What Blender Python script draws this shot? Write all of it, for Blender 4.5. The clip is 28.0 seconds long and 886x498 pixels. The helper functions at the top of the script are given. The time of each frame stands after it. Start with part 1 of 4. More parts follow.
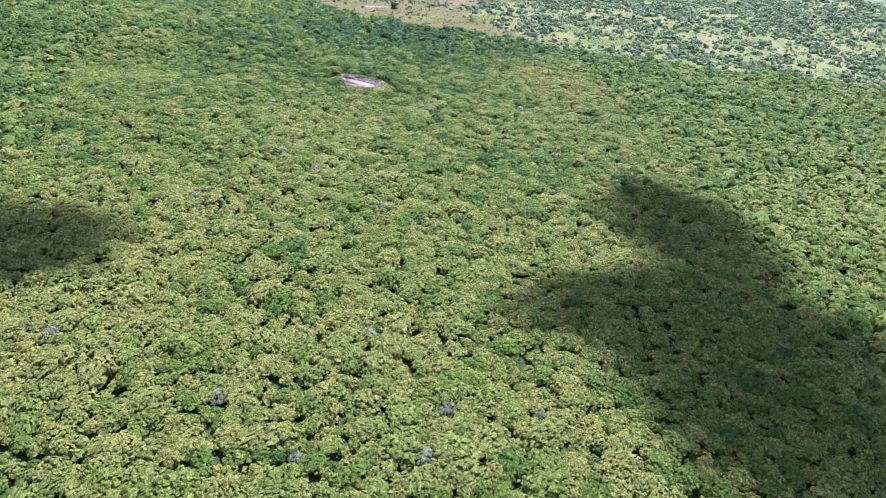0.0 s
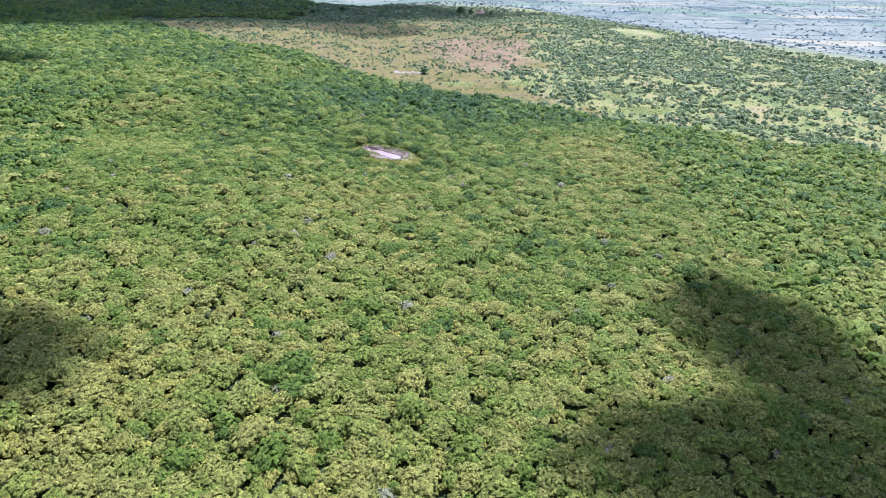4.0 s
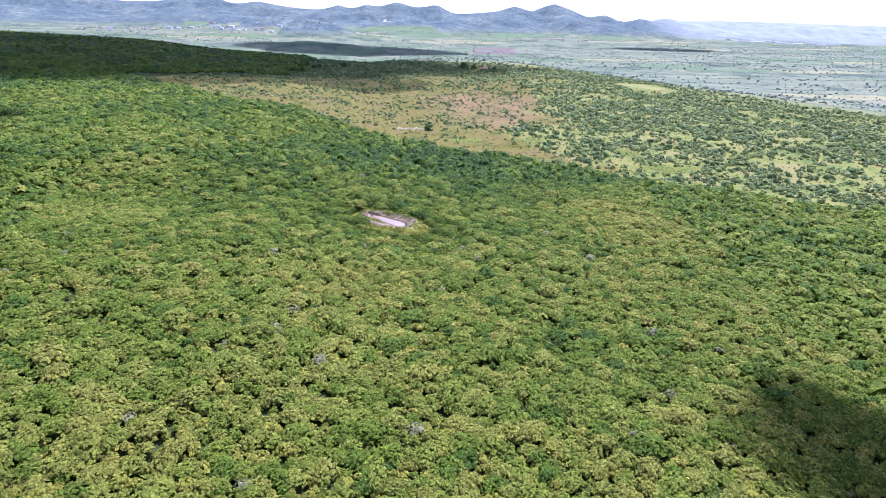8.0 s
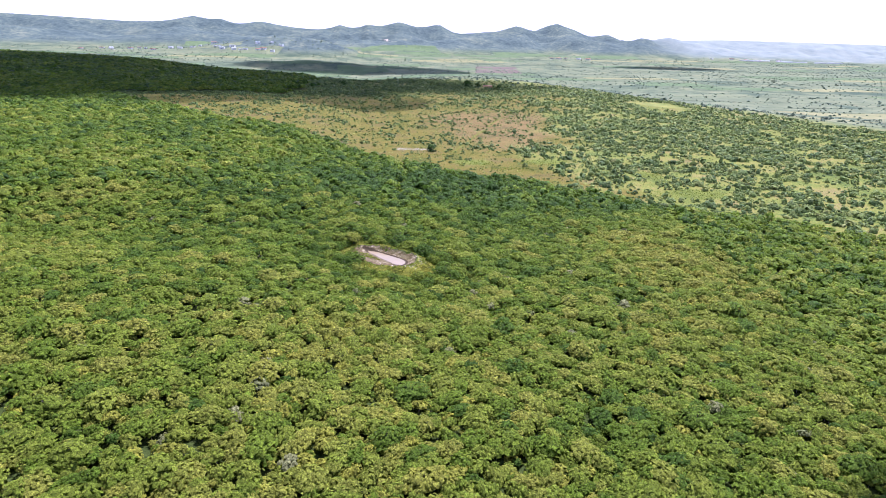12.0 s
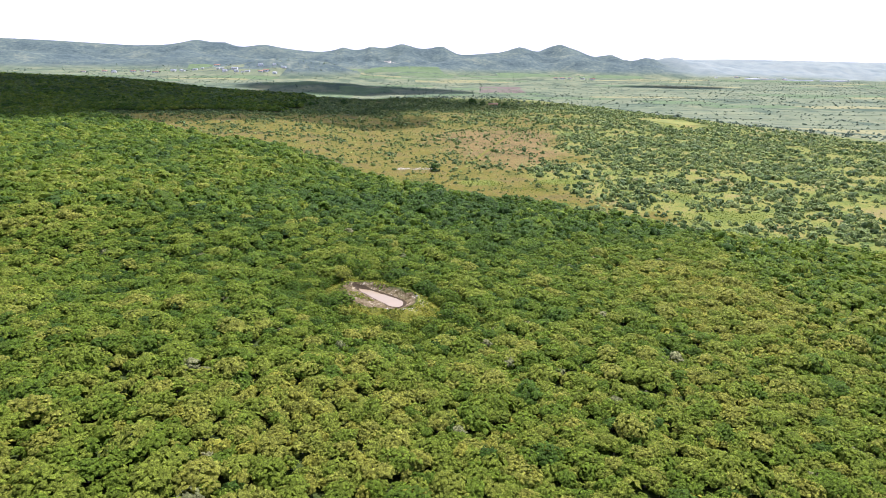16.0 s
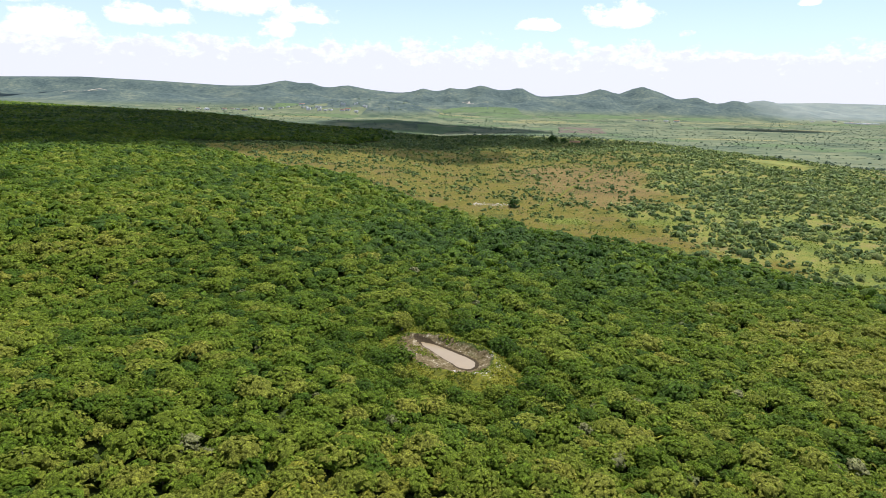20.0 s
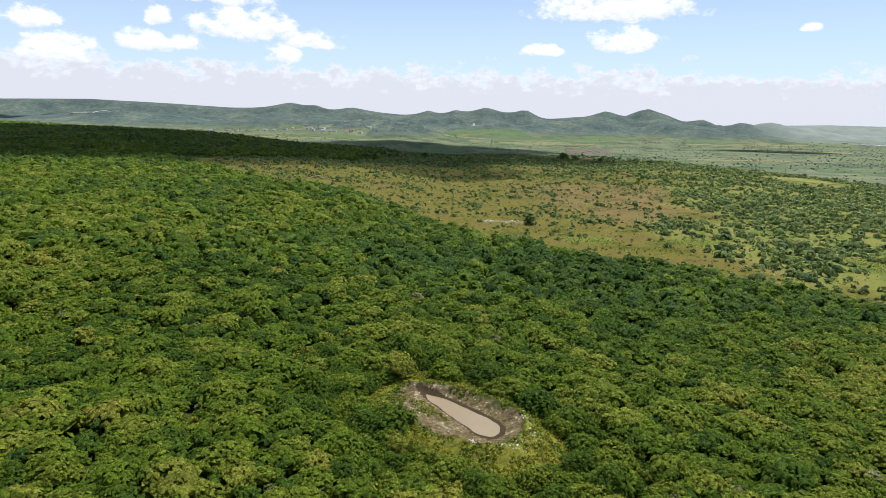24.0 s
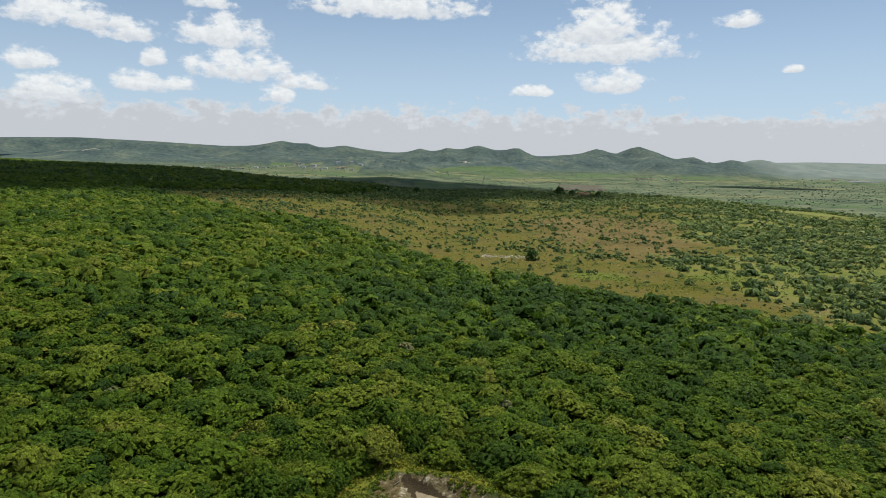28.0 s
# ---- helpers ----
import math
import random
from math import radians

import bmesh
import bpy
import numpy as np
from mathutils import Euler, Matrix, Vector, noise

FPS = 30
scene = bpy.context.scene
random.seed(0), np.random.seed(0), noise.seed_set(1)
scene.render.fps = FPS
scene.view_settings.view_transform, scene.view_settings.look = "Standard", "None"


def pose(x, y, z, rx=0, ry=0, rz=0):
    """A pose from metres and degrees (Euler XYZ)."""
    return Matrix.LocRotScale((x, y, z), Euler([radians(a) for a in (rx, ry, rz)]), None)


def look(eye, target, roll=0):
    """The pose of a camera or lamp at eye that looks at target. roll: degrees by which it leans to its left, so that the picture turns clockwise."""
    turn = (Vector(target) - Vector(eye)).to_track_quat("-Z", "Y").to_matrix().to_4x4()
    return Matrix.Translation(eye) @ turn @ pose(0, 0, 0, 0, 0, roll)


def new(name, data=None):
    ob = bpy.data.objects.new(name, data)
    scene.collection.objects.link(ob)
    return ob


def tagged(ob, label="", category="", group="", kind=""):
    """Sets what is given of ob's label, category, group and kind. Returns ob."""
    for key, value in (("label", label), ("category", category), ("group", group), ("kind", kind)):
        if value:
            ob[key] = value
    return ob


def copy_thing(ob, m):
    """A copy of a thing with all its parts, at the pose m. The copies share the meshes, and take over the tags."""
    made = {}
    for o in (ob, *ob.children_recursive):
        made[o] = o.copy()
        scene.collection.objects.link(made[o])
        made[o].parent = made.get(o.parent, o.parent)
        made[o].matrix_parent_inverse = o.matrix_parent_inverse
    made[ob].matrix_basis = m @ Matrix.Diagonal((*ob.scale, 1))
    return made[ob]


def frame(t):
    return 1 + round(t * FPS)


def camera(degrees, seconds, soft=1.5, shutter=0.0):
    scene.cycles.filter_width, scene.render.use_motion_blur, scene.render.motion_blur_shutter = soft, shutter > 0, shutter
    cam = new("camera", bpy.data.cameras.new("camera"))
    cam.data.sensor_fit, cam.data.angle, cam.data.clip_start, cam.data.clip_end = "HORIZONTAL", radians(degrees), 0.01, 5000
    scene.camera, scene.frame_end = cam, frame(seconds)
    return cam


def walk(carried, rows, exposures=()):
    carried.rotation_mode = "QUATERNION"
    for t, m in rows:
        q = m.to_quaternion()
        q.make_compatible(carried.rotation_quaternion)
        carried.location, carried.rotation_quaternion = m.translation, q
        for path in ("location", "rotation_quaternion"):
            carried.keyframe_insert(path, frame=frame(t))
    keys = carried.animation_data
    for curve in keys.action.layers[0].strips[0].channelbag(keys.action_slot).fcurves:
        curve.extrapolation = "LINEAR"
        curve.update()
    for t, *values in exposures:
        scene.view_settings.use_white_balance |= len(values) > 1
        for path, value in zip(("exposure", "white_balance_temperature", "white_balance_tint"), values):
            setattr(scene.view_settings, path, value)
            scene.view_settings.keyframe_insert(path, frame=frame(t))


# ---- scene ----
cam = camera(70.5, 28.0, 0.5)
PATH = [
    (0, (-7.363, -403.897, 114.841), (-7.044, -402.212, 113.812), 2.2),
    (0.5, (-6.937, -398.739, 114.51), (-6.618, -397.041, 113.503), 2.2),
    (1, (-6.491, -393.65, 113.908), (-6.172, -391.945, 112.913), 2.2),
    (1.5, (-6.048, -388.594, 113.264), (-5.736, -386.887, 112.269), 2.3),
    (2, (-5.57, -383.677, 112.644), (-5.276, -381.958, 111.666), 2.2),
    (2.5, (-4.99, -378.633, 111.918), (-4.716, -376.895, 110.966), 2.1),
    (3, (-4.309, -373.582, 111.31), (-4.049, -371.828, 110.384), 2.0),
    (3.5, (-3.785, -368.133, 110.854), (-3.533, -366.365, 109.954), 1.9),
    (5.5, (-3.835, -346.645, 108.513), (-3.586, -344.825, 107.722), 2.1),
    (6, (-3.562, -341.084, 107.975), (-3.314, -339.253, 107.21), 2.0),
    (6.5, (-3.425, -335.201, 107.175), (-3.176, -333.359, 106.437), 2.0),
    (7, (-3.579, -328.944, 106.156), (-3.325, -327.097, 105.431), 1.8),
    (7.5, (-3.43, -322.776, 105.025), (-3.175, -320.93, 104.299), 1.8),
    (8, (-2.833, -316.619, 103.858), (-2.58, -314.771, 103.134), 1.8),
    (8.5, (-2.207, -310.361, 102.67), (-1.954, -308.511, 101.952), 1.6),
    (9, (-1.764, -304.349, 101.583), (-1.514, -302.496, 100.871), 1.6),
    (9.5, (-1.229, -298.548, 100.647), (-0.981, -296.692, 99.942), 1.5),
    (10, (-0.607, -292.688, 99.886), (-0.36, -290.83, 99.187), 1.5),
    (10.5, (-0.259, -287.009, 99.248), (-0.011, -285.149, 98.556), 1.5),
    (11, (-0.102, -281.599, 98.71), (0.146, -279.736, 98.024), 1.5),
    (11.5, (0.606, -276.325, 97.892), (0.853, -274.46, 97.215), 1.6),
    (12, (1.106, -271.124, 97.003), (1.354, -269.256, 96.334), 1.7),
    (12.5, (1.555, -265.538, 96.166), (1.803, -263.667, 95.505), 1.7),
    (14.5, (4.599, -241.342, 90.352), (4.838, -239.457, 89.726), 1.3),
    (15, (5.188, -235.729, 89.267), (5.427, -233.842, 88.649), 1.3),
    (15.5, (5.856, -230.496, 88.15), (6.093, -228.606, 87.539), 1.3),
    (16, (6.607, -225.147, 87.153), (6.842, -223.256, 86.546), 1.2),
    (16.5, (7.204, -219.572, 86.284), (7.438, -217.679, 85.681), 1.2),
    (17, (7.787, -214.224, 85.145), (8.019, -212.33, 84.546), 1.3),
    (17.5, (8.293, -209.019, 83.896), (8.477, -207.115, 83.313), 1.3),
    (18, (8.676, -203.767, 82.599), (8.754, -201.852, 82.029), 1.4),
    (18.5, (8.752, -198.6, 81.059), (8.775, -196.677, 80.51), 1.4),
    (19, (8.593, -193.257, 79.32), (8.606, -191.324, 78.808), 1.5),
    (19.5, (8.373, -187.736, 77.471), (8.381, -185.797, 76.982), 1.5),
    (20, (8.034, -182.24, 75.626), (8.04, -180.301, 75.136), 1.5),
    (20.5, (8.003, -176.818, 73.716), (8.005, -174.879, 73.227), 1.5),
    (21, (7.767, -171.105, 72.163), (7.766, -169.165, 71.674), 1.5),
    (21.5, (7.592, -165.514, 70.995), (7.589, -163.574, 70.509), 1.5),
    (23.5, (6.643, -141.621, 64.736), (6.635, -139.67, 64.299), 1.5),
    (24, (6.387, -136.146, 63.597), (6.377, -134.19, 63.177), 1.5),
    (24.5, (6.182, -130.72, 62.368), (6.17, -128.759, 61.971), 1.4),
    (25, (5.866, -125.094, 61.152), (5.855, -123.129, 60.781), 1.3),
    (25.5, (5.524, -119.639, 59.869), (5.512, -117.669, 59.522), 1.3),
    (26, (5.191, -114.447, 58.738), (5.184, -112.474, 58.415), 1.3),
    (26.5, (5.185, -109.828, 57.698), (5.185, -107.851, 57.399), 1.3),
    (27, (5.444, -105.634, 56.913), (5.446, -103.656, 56.614), 1.3),
    (27.5, (5.513, -101.802, 56.354), (5.521, -99.824, 56.054), 1.4),
    (28, (5.627, -98.33, 55.849), (5.639, -96.353, 55.548), 1.4),
]
EXPOSURES = [(0.0, 1.53, 4650, 52), (3.5, 1.52, 4750, 51), (8.0, 1.36, 5000, 45), (12.0, 1.22, 5400, 36), (17.0, 1.04, 5850, 24), (19.0, 0.74, 6050, 17), (24.0, 0.42, 6250, 11), (28.0, -0.02, 6400, 6)]
walk(cam, [(t, look(e, a, r)) for t, e, a, r in PATH], EXPOSURES)

# ---- world, sun ----
SUN_AZ, SUN_EL = 40.0, 64.0
SUN_DIR = Vector((math.sin(radians(SUN_AZ)) * math.cos(radians(SUN_EL)), math.cos(radians(SUN_AZ)) * math.cos(radians(SUN_EL)), math.sin(radians(SUN_EL))))
sun_data = bpy.data.lights.new("sun", "SUN")
sun_data.energy, sun_data.angle, sun_data.color = 5.0, radians(0.53), (1.0, 0.96, 0.9)
sun = new("sun", sun_data)
sun.matrix_world = look(SUN_DIR * 3000, (0, 0, 0))


class Nodes:
    """A short way to write node trees."""

    def __init__(self, tree):
        self.tree = tree
        tree.nodes.clear()

    def add(self, kind, **sets):
        n = self.tree.nodes.new(kind)
        for k, v in sets.items():
            if k == "operation":
                n.operation = v
            elif k == "blend":
                n.blend_type = v
            elif k == "name":
                n.attribute_name = v
        return n

    def link(self, a, b):
        self.tree.links.new(a, b)

    def put(self, socket, value):
        if isinstance(value, bpy.types.NodeSocket):
            self.link(value, socket)
        else:
            socket.default_value = value

    def math(self, op, a, b=0.0, c=None, clamp=False):
        n = self.add("ShaderNodeMath", operation=op)
        n.use_clamp = clamp
        self.put(n.inputs[0], a)
        self.put(n.inputs[1], b)
        if c is not None:
            self.put(n.inputs[2], c)
        return n.outputs[0]

    def smooth(self, x, lo, hi, a=0.0, b=1.0):
        n = self.add("ShaderNodeMapRange")
        n.interpolation_type = "SMOOTHSTEP"
        for i, v in enumerate((x, lo, hi, a, b)):
            self.put(n.inputs[i], v)
        return n.outputs[0]

    def mix(self, f, a, b, blend="MIX"):
        n = self.add("ShaderNodeMix")
        n.data_type, n.blend_type = "RGBA", blend
        self.put(n.inputs[0], f)
        for s, v in ((n.inputs[6], a), (n.inputs[7], b)):
            self.put(s, (*v, 1) if isinstance(v, tuple) and len(v) == 3 else v)
        return n.outputs[2]

    def noise(self, vec, scale, detail=3.0, rough=0.55):
        n = self.add("ShaderNodeTexNoise")
        if vec is not None:
            self.link(vec, n.inputs["Vector"])
        n.inputs["Scale"].default_value, n.inputs["Detail"].default_value, n.inputs["Roughness"].default_value = scale, detail, rough
        return n.outputs["Fac"]

    def ramp(self, fac, stops):
        n = self.add("ShaderNodeValToRGB")
        e = n.color_ramp.elements
        while len(e) < len(stops):
            e.new(0.5)
        for el, (p, c) in zip(e, stops):
            el.position, el.color = p, (*c, 1)
        self.link(fac, n.inputs[0])
        return n.outputs[0]

    def attr(self, name):
        return self.add("ShaderNodeAttribute", name=name).outputs["Fac"]


world = bpy.data.worlds.new("sky")
scene.world = world
world.use_nodes = True
W = Nodes(world.node_tree)
sky = W.add("ShaderNodeTexSky")
sky.sky_type, sky.sun_disc = "NISHITA", False
sky.sun_elevation, sky.sun_rotation = radians(SUN_EL), radians(SUN_AZ)
sky.altitude, sky.air_density, sky.dust_density, sky.ozone_density = 1900, 1.0, 1.6, 1.0
direction = W.add("ShaderNodeTexCoord").outputs["Generated"]
xyz = W.add("ShaderNodeSeparateXYZ")
W.link(direction, xyz.inputs[0])
azim = W.math("MULTIPLY", W.math("ARCTAN2", xyz.outputs[0], xyz.outputs[1]), 180 / math.pi)
elev = W.math("MULTIPLY", W.math("ARCSINE", xyz.outputs[2]), 180 / math.pi)
plane = W.add("ShaderNodeCombineXYZ")
W.link(azim, plane.inputs[0])
W.link(W.math("MULTIPLY", elev, 1.5), plane.inputs[1])
billow = W.noise(plane.outputs[0], 0.62, 7.0, 0.6)
shade = W.noise(plane.outputs[0], 1.3, 5.0, 0.6)
# cumulus clouds of the far sky: bearing, height over the horizon, half width, half height, all in degrees
CUMULUS = [(-30.2, 9.9, 4.0, 1.3), (-25.9, 9.2, 2.3, 1.1), (-18.7, 9.6, 3.9, 1.5), (-19.7, 11.8, 2.0, .7), (-32.6, 6.3, 1.9, .9),
           (-17.6, 7.0, 4.2, 1.5), (-24.2, 7.2, 1.0, .9), (-25.0, 5.2, 2.6, .9), (-22.3, 5.2, 1.5, .7), (-11.8, 5.9, 2.5, .8),
           (-14.5, 4.8, 1.5, .9), (-4.8, 12.6, 8.2, 1.3), (13.8, 9.5, 6.9, 1.7), (13.6, 11.3, 3.6, 1.9),
           (14.8, 6.5, 2.9, 1.1), (8.0, 5.6, 2.0, .5), (24.3, 11.0, 1.7, .6), (28.5, 7.2, .7, .35), (-31.0, 4.3, 2.6, 1.2)]
cover, under = None, None
for a, e, w, h in CUMULUS:
    w, h = w * 1.12, h * 1.1
    du = W.math("DIVIDE", W.math("SUBTRACT", azim, a), w)
    dv = W.math("DIVIDE", W.math("SUBTRACT", elev, e - 0.45 * h), h * 1.5)
    low = W.math("MULTIPLY", W.math("MINIMUM", dv, 0.0), 2.2)
    dv2 = W.math("ADD", dv, low)
    r2 = W.math("ADD", W.math("MULTIPLY", du, du), W.math("MULTIPLY", dv2, dv2))
    body = W.math("SUBTRACT", 1.0, r2)
    cover = body if cover is None else W.math("MAXIMUM", cover, body)
    base = W.math("MULTIPLY", W.smooth(dv, 0.35, -0.2), W.smooth(body, -0.1, 0.3))
    under = base if under is None else W.math("MAXIMUM", under, base)
ragged = W.math("MULTIPLY", W.math("SUBTRACT", billow, 0.5), 3.4)
cloud = W.smooth(W.math("ADD", cover, ragged), 0.0, 0.85)
# the bank of far cloud along the horizon, and the haze below it
bank_top = W.math("ADD", 3.9, W.math("MULTIPLY", W.math("SUBTRACT", W.noise(plane.outputs[0], 0.42, 7.0, 0.62), 0.5), 7.5))
rim = W.math("SUBTRACT", bank_top, elev)
bank = W.math("MULTIPLY", W.smooth(rim, -0.2, 0.7), 0.85)
haze = W.math("ADD", 0.25, W.smooth(elev, 16.0, -0.5, 0.0, 0.75))
overhead = W.add("ShaderNodeVectorMath", operation="SCALE")
W.link(direction, overhead.inputs[0])
W.put(overhead.inputs["Scale"], W.math("DIVIDE", 1.0, W.math("MAXIMUM", xyz.outputs[2], 0.1)))
broken = W.math("MULTIPLY", W.smooth(W.noise(overhead.outputs[0], 1.4, 6.0, 0.6), 0.48, 0.60), W.smooth(elev, 17.0, 26.0))
cloud = W.math("MAXIMUM", cloud, broken)
white_top, grey_base = (1.0, 1.0, 1.02), (0.70, 0.73, 0.80)
dull = W.math("ADD", W.math("MULTIPLY", under, 0.55), W.math("MULTIPLY", W.smooth(shade, 0.62, 0.38), 0.35), clamp=True)
cloud_colour = W.mix(dull, white_top, grey_base)
bank_colour = W.mix(W.smooth(W.math("ADD", rim, W.math("MULTIPLY", W.math("SUBTRACT", shade, 0.5), 3.5)), 0.0, 1.6), (0.80, 0.80, 0.825), (0.655, 0.65, 0.69))
sky_level = W.add("ShaderNodeMix")
sky_level.data_type, sky_level.blend_type = "RGBA", "MULTIPLY"
sky_level.inputs[0].default_value = 1.0
W.link(sky.outputs[0], sky_level.inputs[6])
sky_level.inputs[7].default_value = (0.10, 0.10, 0.10, 1)
air = W.mix(W.math("MULTIPLY", haze, 0.78), sky_level.outputs[2], (0.61, 0.75, 0.94))
air = W.mix(bank, air, bank_colour)
air = W.mix(cloud, air, cloud_colour)
background = W.add("ShaderNodeBackground")
W.link(air, background.inputs[0])
background.inputs[1].default_value = 0.9
out = W.add("ShaderNodeOutputWorld")
W.link(background.outputs[0], out.inputs[0])


# ---- materials ----
def material(name):
    m = bpy.data.materials.new(name)
    m.use_nodes = True
    return m, Nodes(m.node_tree)


def finish(N, colour, rough=0.8, bump=None, bump_strength=0.4, bump_size=0.1, translucent=0.0, metallic=0.0, specular=0.3):
    p = N.add("ShaderNodeBsdfPrincipled")
    N.put(p.inputs["Base Color"], (*colour, 1) if isinstance(colour, tuple) and len(colour) == 3 else colour)
    N.put(p.inputs["Roughness"], rough)
    p.inputs["Metallic"].default_value = metallic
    p.inputs["Specular IOR Level"].default_value = specular
    if bump is not None:
        b = N.add("ShaderNodeBump")
        b.inputs["Strength"].default_value, b.inputs["Distance"].default_value = bump_strength, bump_size
        N.link(bump, b.inputs["Height"])
        N.link(b.outputs[0], p.inputs["Normal"])
    shader = p.outputs[0]
    if translucent:
        t = N.add("ShaderNodeBsdfTranslucent")
        N.put(t.inputs[0], colour)
        m = N.add("ShaderNodeMixShader")
        m.inputs[0].default_value = translucent
        N.link(shader, m.inputs[1])
        N.link(t.outputs[0], m.inputs[2])
        shader = m.outputs[0]
    o = N.add("ShaderNodeOutputMaterial")
    N.link(shader, o.inputs[0])


def position(N):
    return N.add("ShaderNodeNewGeometry").outputs["Position"]


def foliage(name, stops, translucent=0.3):
    """Leaves: the hue follows the tree's own tone, varied from clump to clump."""
    m, N = material(name)
    geo = N.add("ShaderNodeNewGeometry")
    info = N.add("ShaderNodeObjectInfo")
    tone = N.math("ADD", N.attr("tone"), N.math("MULTIPLY", N.math("SUBTRACT", info.outputs["Random"], 0.5), 0.25))
    tone = N.math("ADD", tone, N.math("MULTIPLY", N.math("SUBTRACT", N.noise(geo.outputs["Position"], 0.35, 3), 0.5), 0.15), clamp=True)
    colour = N.ramp(tone, stops)
    grain = N.noise(geo.outputs["Position"], 3.4, 6, 0.85)
    # grain darkens the bump's hollows: dark gaps between leaves put into the colour
    level = N.math("MULTIPLY", N.math("ADD", 0.58, N.math("MULTIPLY", geo.outputs["Random Per Island"], 0.36)), N.math("MULTIPLY", N.smooth(grain, 0.38, 0.62, 0.5, 1.6), N.smooth(N.noise(geo.outputs["Position"], 1.25, 3, 0.7), 0.36, 0.64, 0.66, 1.34)))
    scale = N.add("ShaderNodeVectorMath", operation="SCALE")
    N.link(colour, scale.inputs[0])
    N.put(scale.inputs["Scale"], level)
    finish(N, scale.outputs[0], 0.5, grain, 0.8, 0.35, translucent, specular=0.07)
    return m


LEAF = foliage("leaves", [(0.0, (0.044, 0.092, 0.014)), (0.25, (0.072, 0.132, 0.013)), (0.5, (0.126, 0.190, 0.014)),
                          (0.70, (0.188, 0.236, 0.024)), (0.88, (0.240, 0.256, 0.036)), (1.0, (0.300, 0.290, 0.026))], 0.40)
GREY_LEAF = foliage("grey_leaves", [(0.0, (0.15, 0.17, 0.06)), (1.0, (0.24, 0.24, 0.10))], 0.3)
SCRUB = foliage("scrub_leaves", [(0.0, (0.070, 0.115, 0.034)), (0.4, (0.130, 0.185, 0.048)), (0.7, (0.195, 0.245, 0.062)), (1.0, (0.28, 0.31, 0.095))])
# far trees: paler, bluer leaf colours stand in for the haze before them
HAZY_LEAF = foliage("hazy_far_leaves", [(0.0, (0.10, 0.14, 0.095)), (0.5, (0.15, 0.20, 0.125)), (1.0, (0.22, 0.26, 0.16))], 0.45)

m, N = material("bark")
finish(N, N.ramp(N.noise(position(N), 6.0, 4), [(0.2, (0.06, 0.05, 0.04)), (0.8, (0.20, 0.175, 0.145))]), 0.9, N.noise(position(N), 20.0, 3), 0.6, 0.03)
BARK = m

# the land: forest floor, open pasture, bare soil, pond mud and far fields in one sheet
m, N = material("land")
pos = position(N)
n_fine, n_mid, n_big = N.noise(pos, 1.1, 5, 0.65), N.noise(pos, 0.12, 5, 0.6), N.noise(pos, 0.02, 4, 0.55)


def soft_mask(name, width=0.5):
    return N.smooth(N.math("ADD", N.attr(name), N.math("MULTIPLY", N.math("SUBTRACT", n_mid, 0.5), 0.9)), 0.5 - width / 2, 0.5 + width / 2)


floor_col = N.ramp(n_fine, [(0.3, (0.022, 0.032, 0.008)), (0.55, (0.040, 0.056, 0.013)), (0.8, (0.070, 0.085, 0.022))])
n_patch = N.noise(pos, 0.035, 5, 0.62)
n_tuft = N.noise(pos, 0.45, 6, 0.8)
spread = N.math("ADD", N.math("MULTIPLY", n_patch, 0.5), N.math("MULTIPLY", n_tuft, 0.5))
pasture = N.ramp(spread, [(0.38, (0.034, 0.048, 0.012)), (0.45, (0.078, 0.080, 0.014)), (0.50, (0.122, 0.104, 0.018)), (0.56, (0.105, 0.084, 0.028)), (0.63, (0.050, 0.054, 0.014))])
bare = N.ramp(spread, [(0.36, (0.050, 0.050, 0.014)), (0.45, (0.105, 0.078, 0.030)), (0.54, (0.165, 0.114, 0.044)), (0.64, (0.09, 0.078, 0.022))])
meadow = N.ramp(spread, [(0.38, (0.055, 0.085, 0.022)), (0.46, (0.105, 0.130, 0.026)), (0.53, (0.155, 0.155, 0.034)), (0.60, (0.17, 0.135, 0.055)), (0.66, (0.085, 0.098, 0.026))])
green = N.ramp(spread, [(0.38, (0.07, 0.095, 0.018)), (0.6, (0.135, 0.150, 0.028))])
# valley, hill and far-land colours hold the distance haze: paler and bluer
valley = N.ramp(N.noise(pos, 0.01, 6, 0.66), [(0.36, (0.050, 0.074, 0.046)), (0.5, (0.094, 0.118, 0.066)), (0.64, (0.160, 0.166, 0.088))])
hazy_woods = N.ramp(N.math("ADD", N.math("MULTIPLY", N.noise(pos, 0.006, 6, 0.7), 0.55), N.math("MULTIPLY", N.noise(pos, 0.045, 4, 0.7), 0.45)), [(0.38, (0.036, 0.055, 0.055)), (0.47, (0.062, 0.086, 0.078)), (0.55, (0.086, 0.112, 0.090)), (0.64, (0.150, 0.162, 0.116))])
hazy_far_land = N.ramp(N.noise(pos, 0.008, 5, 0.65), [(0.35, (0.14, 0.17, 0.155)), (0.65, (0.20, 0.225, 0.19))])
mud = N.ramp(N.math("ADD", N.math("MULTIPLY", n_fine, 0.6), N.math("MULTIPLY", N.noise(pos, 0.35, 5, 0.7), 0.4)), [(0.38, (0.044, 0.033, 0.012)), (0.47, (0.092, 0.070, 0.032)), (0.56, (0.145, 0.116, 0.064)), (0.64, (0.35, 0.31, 0.22))])
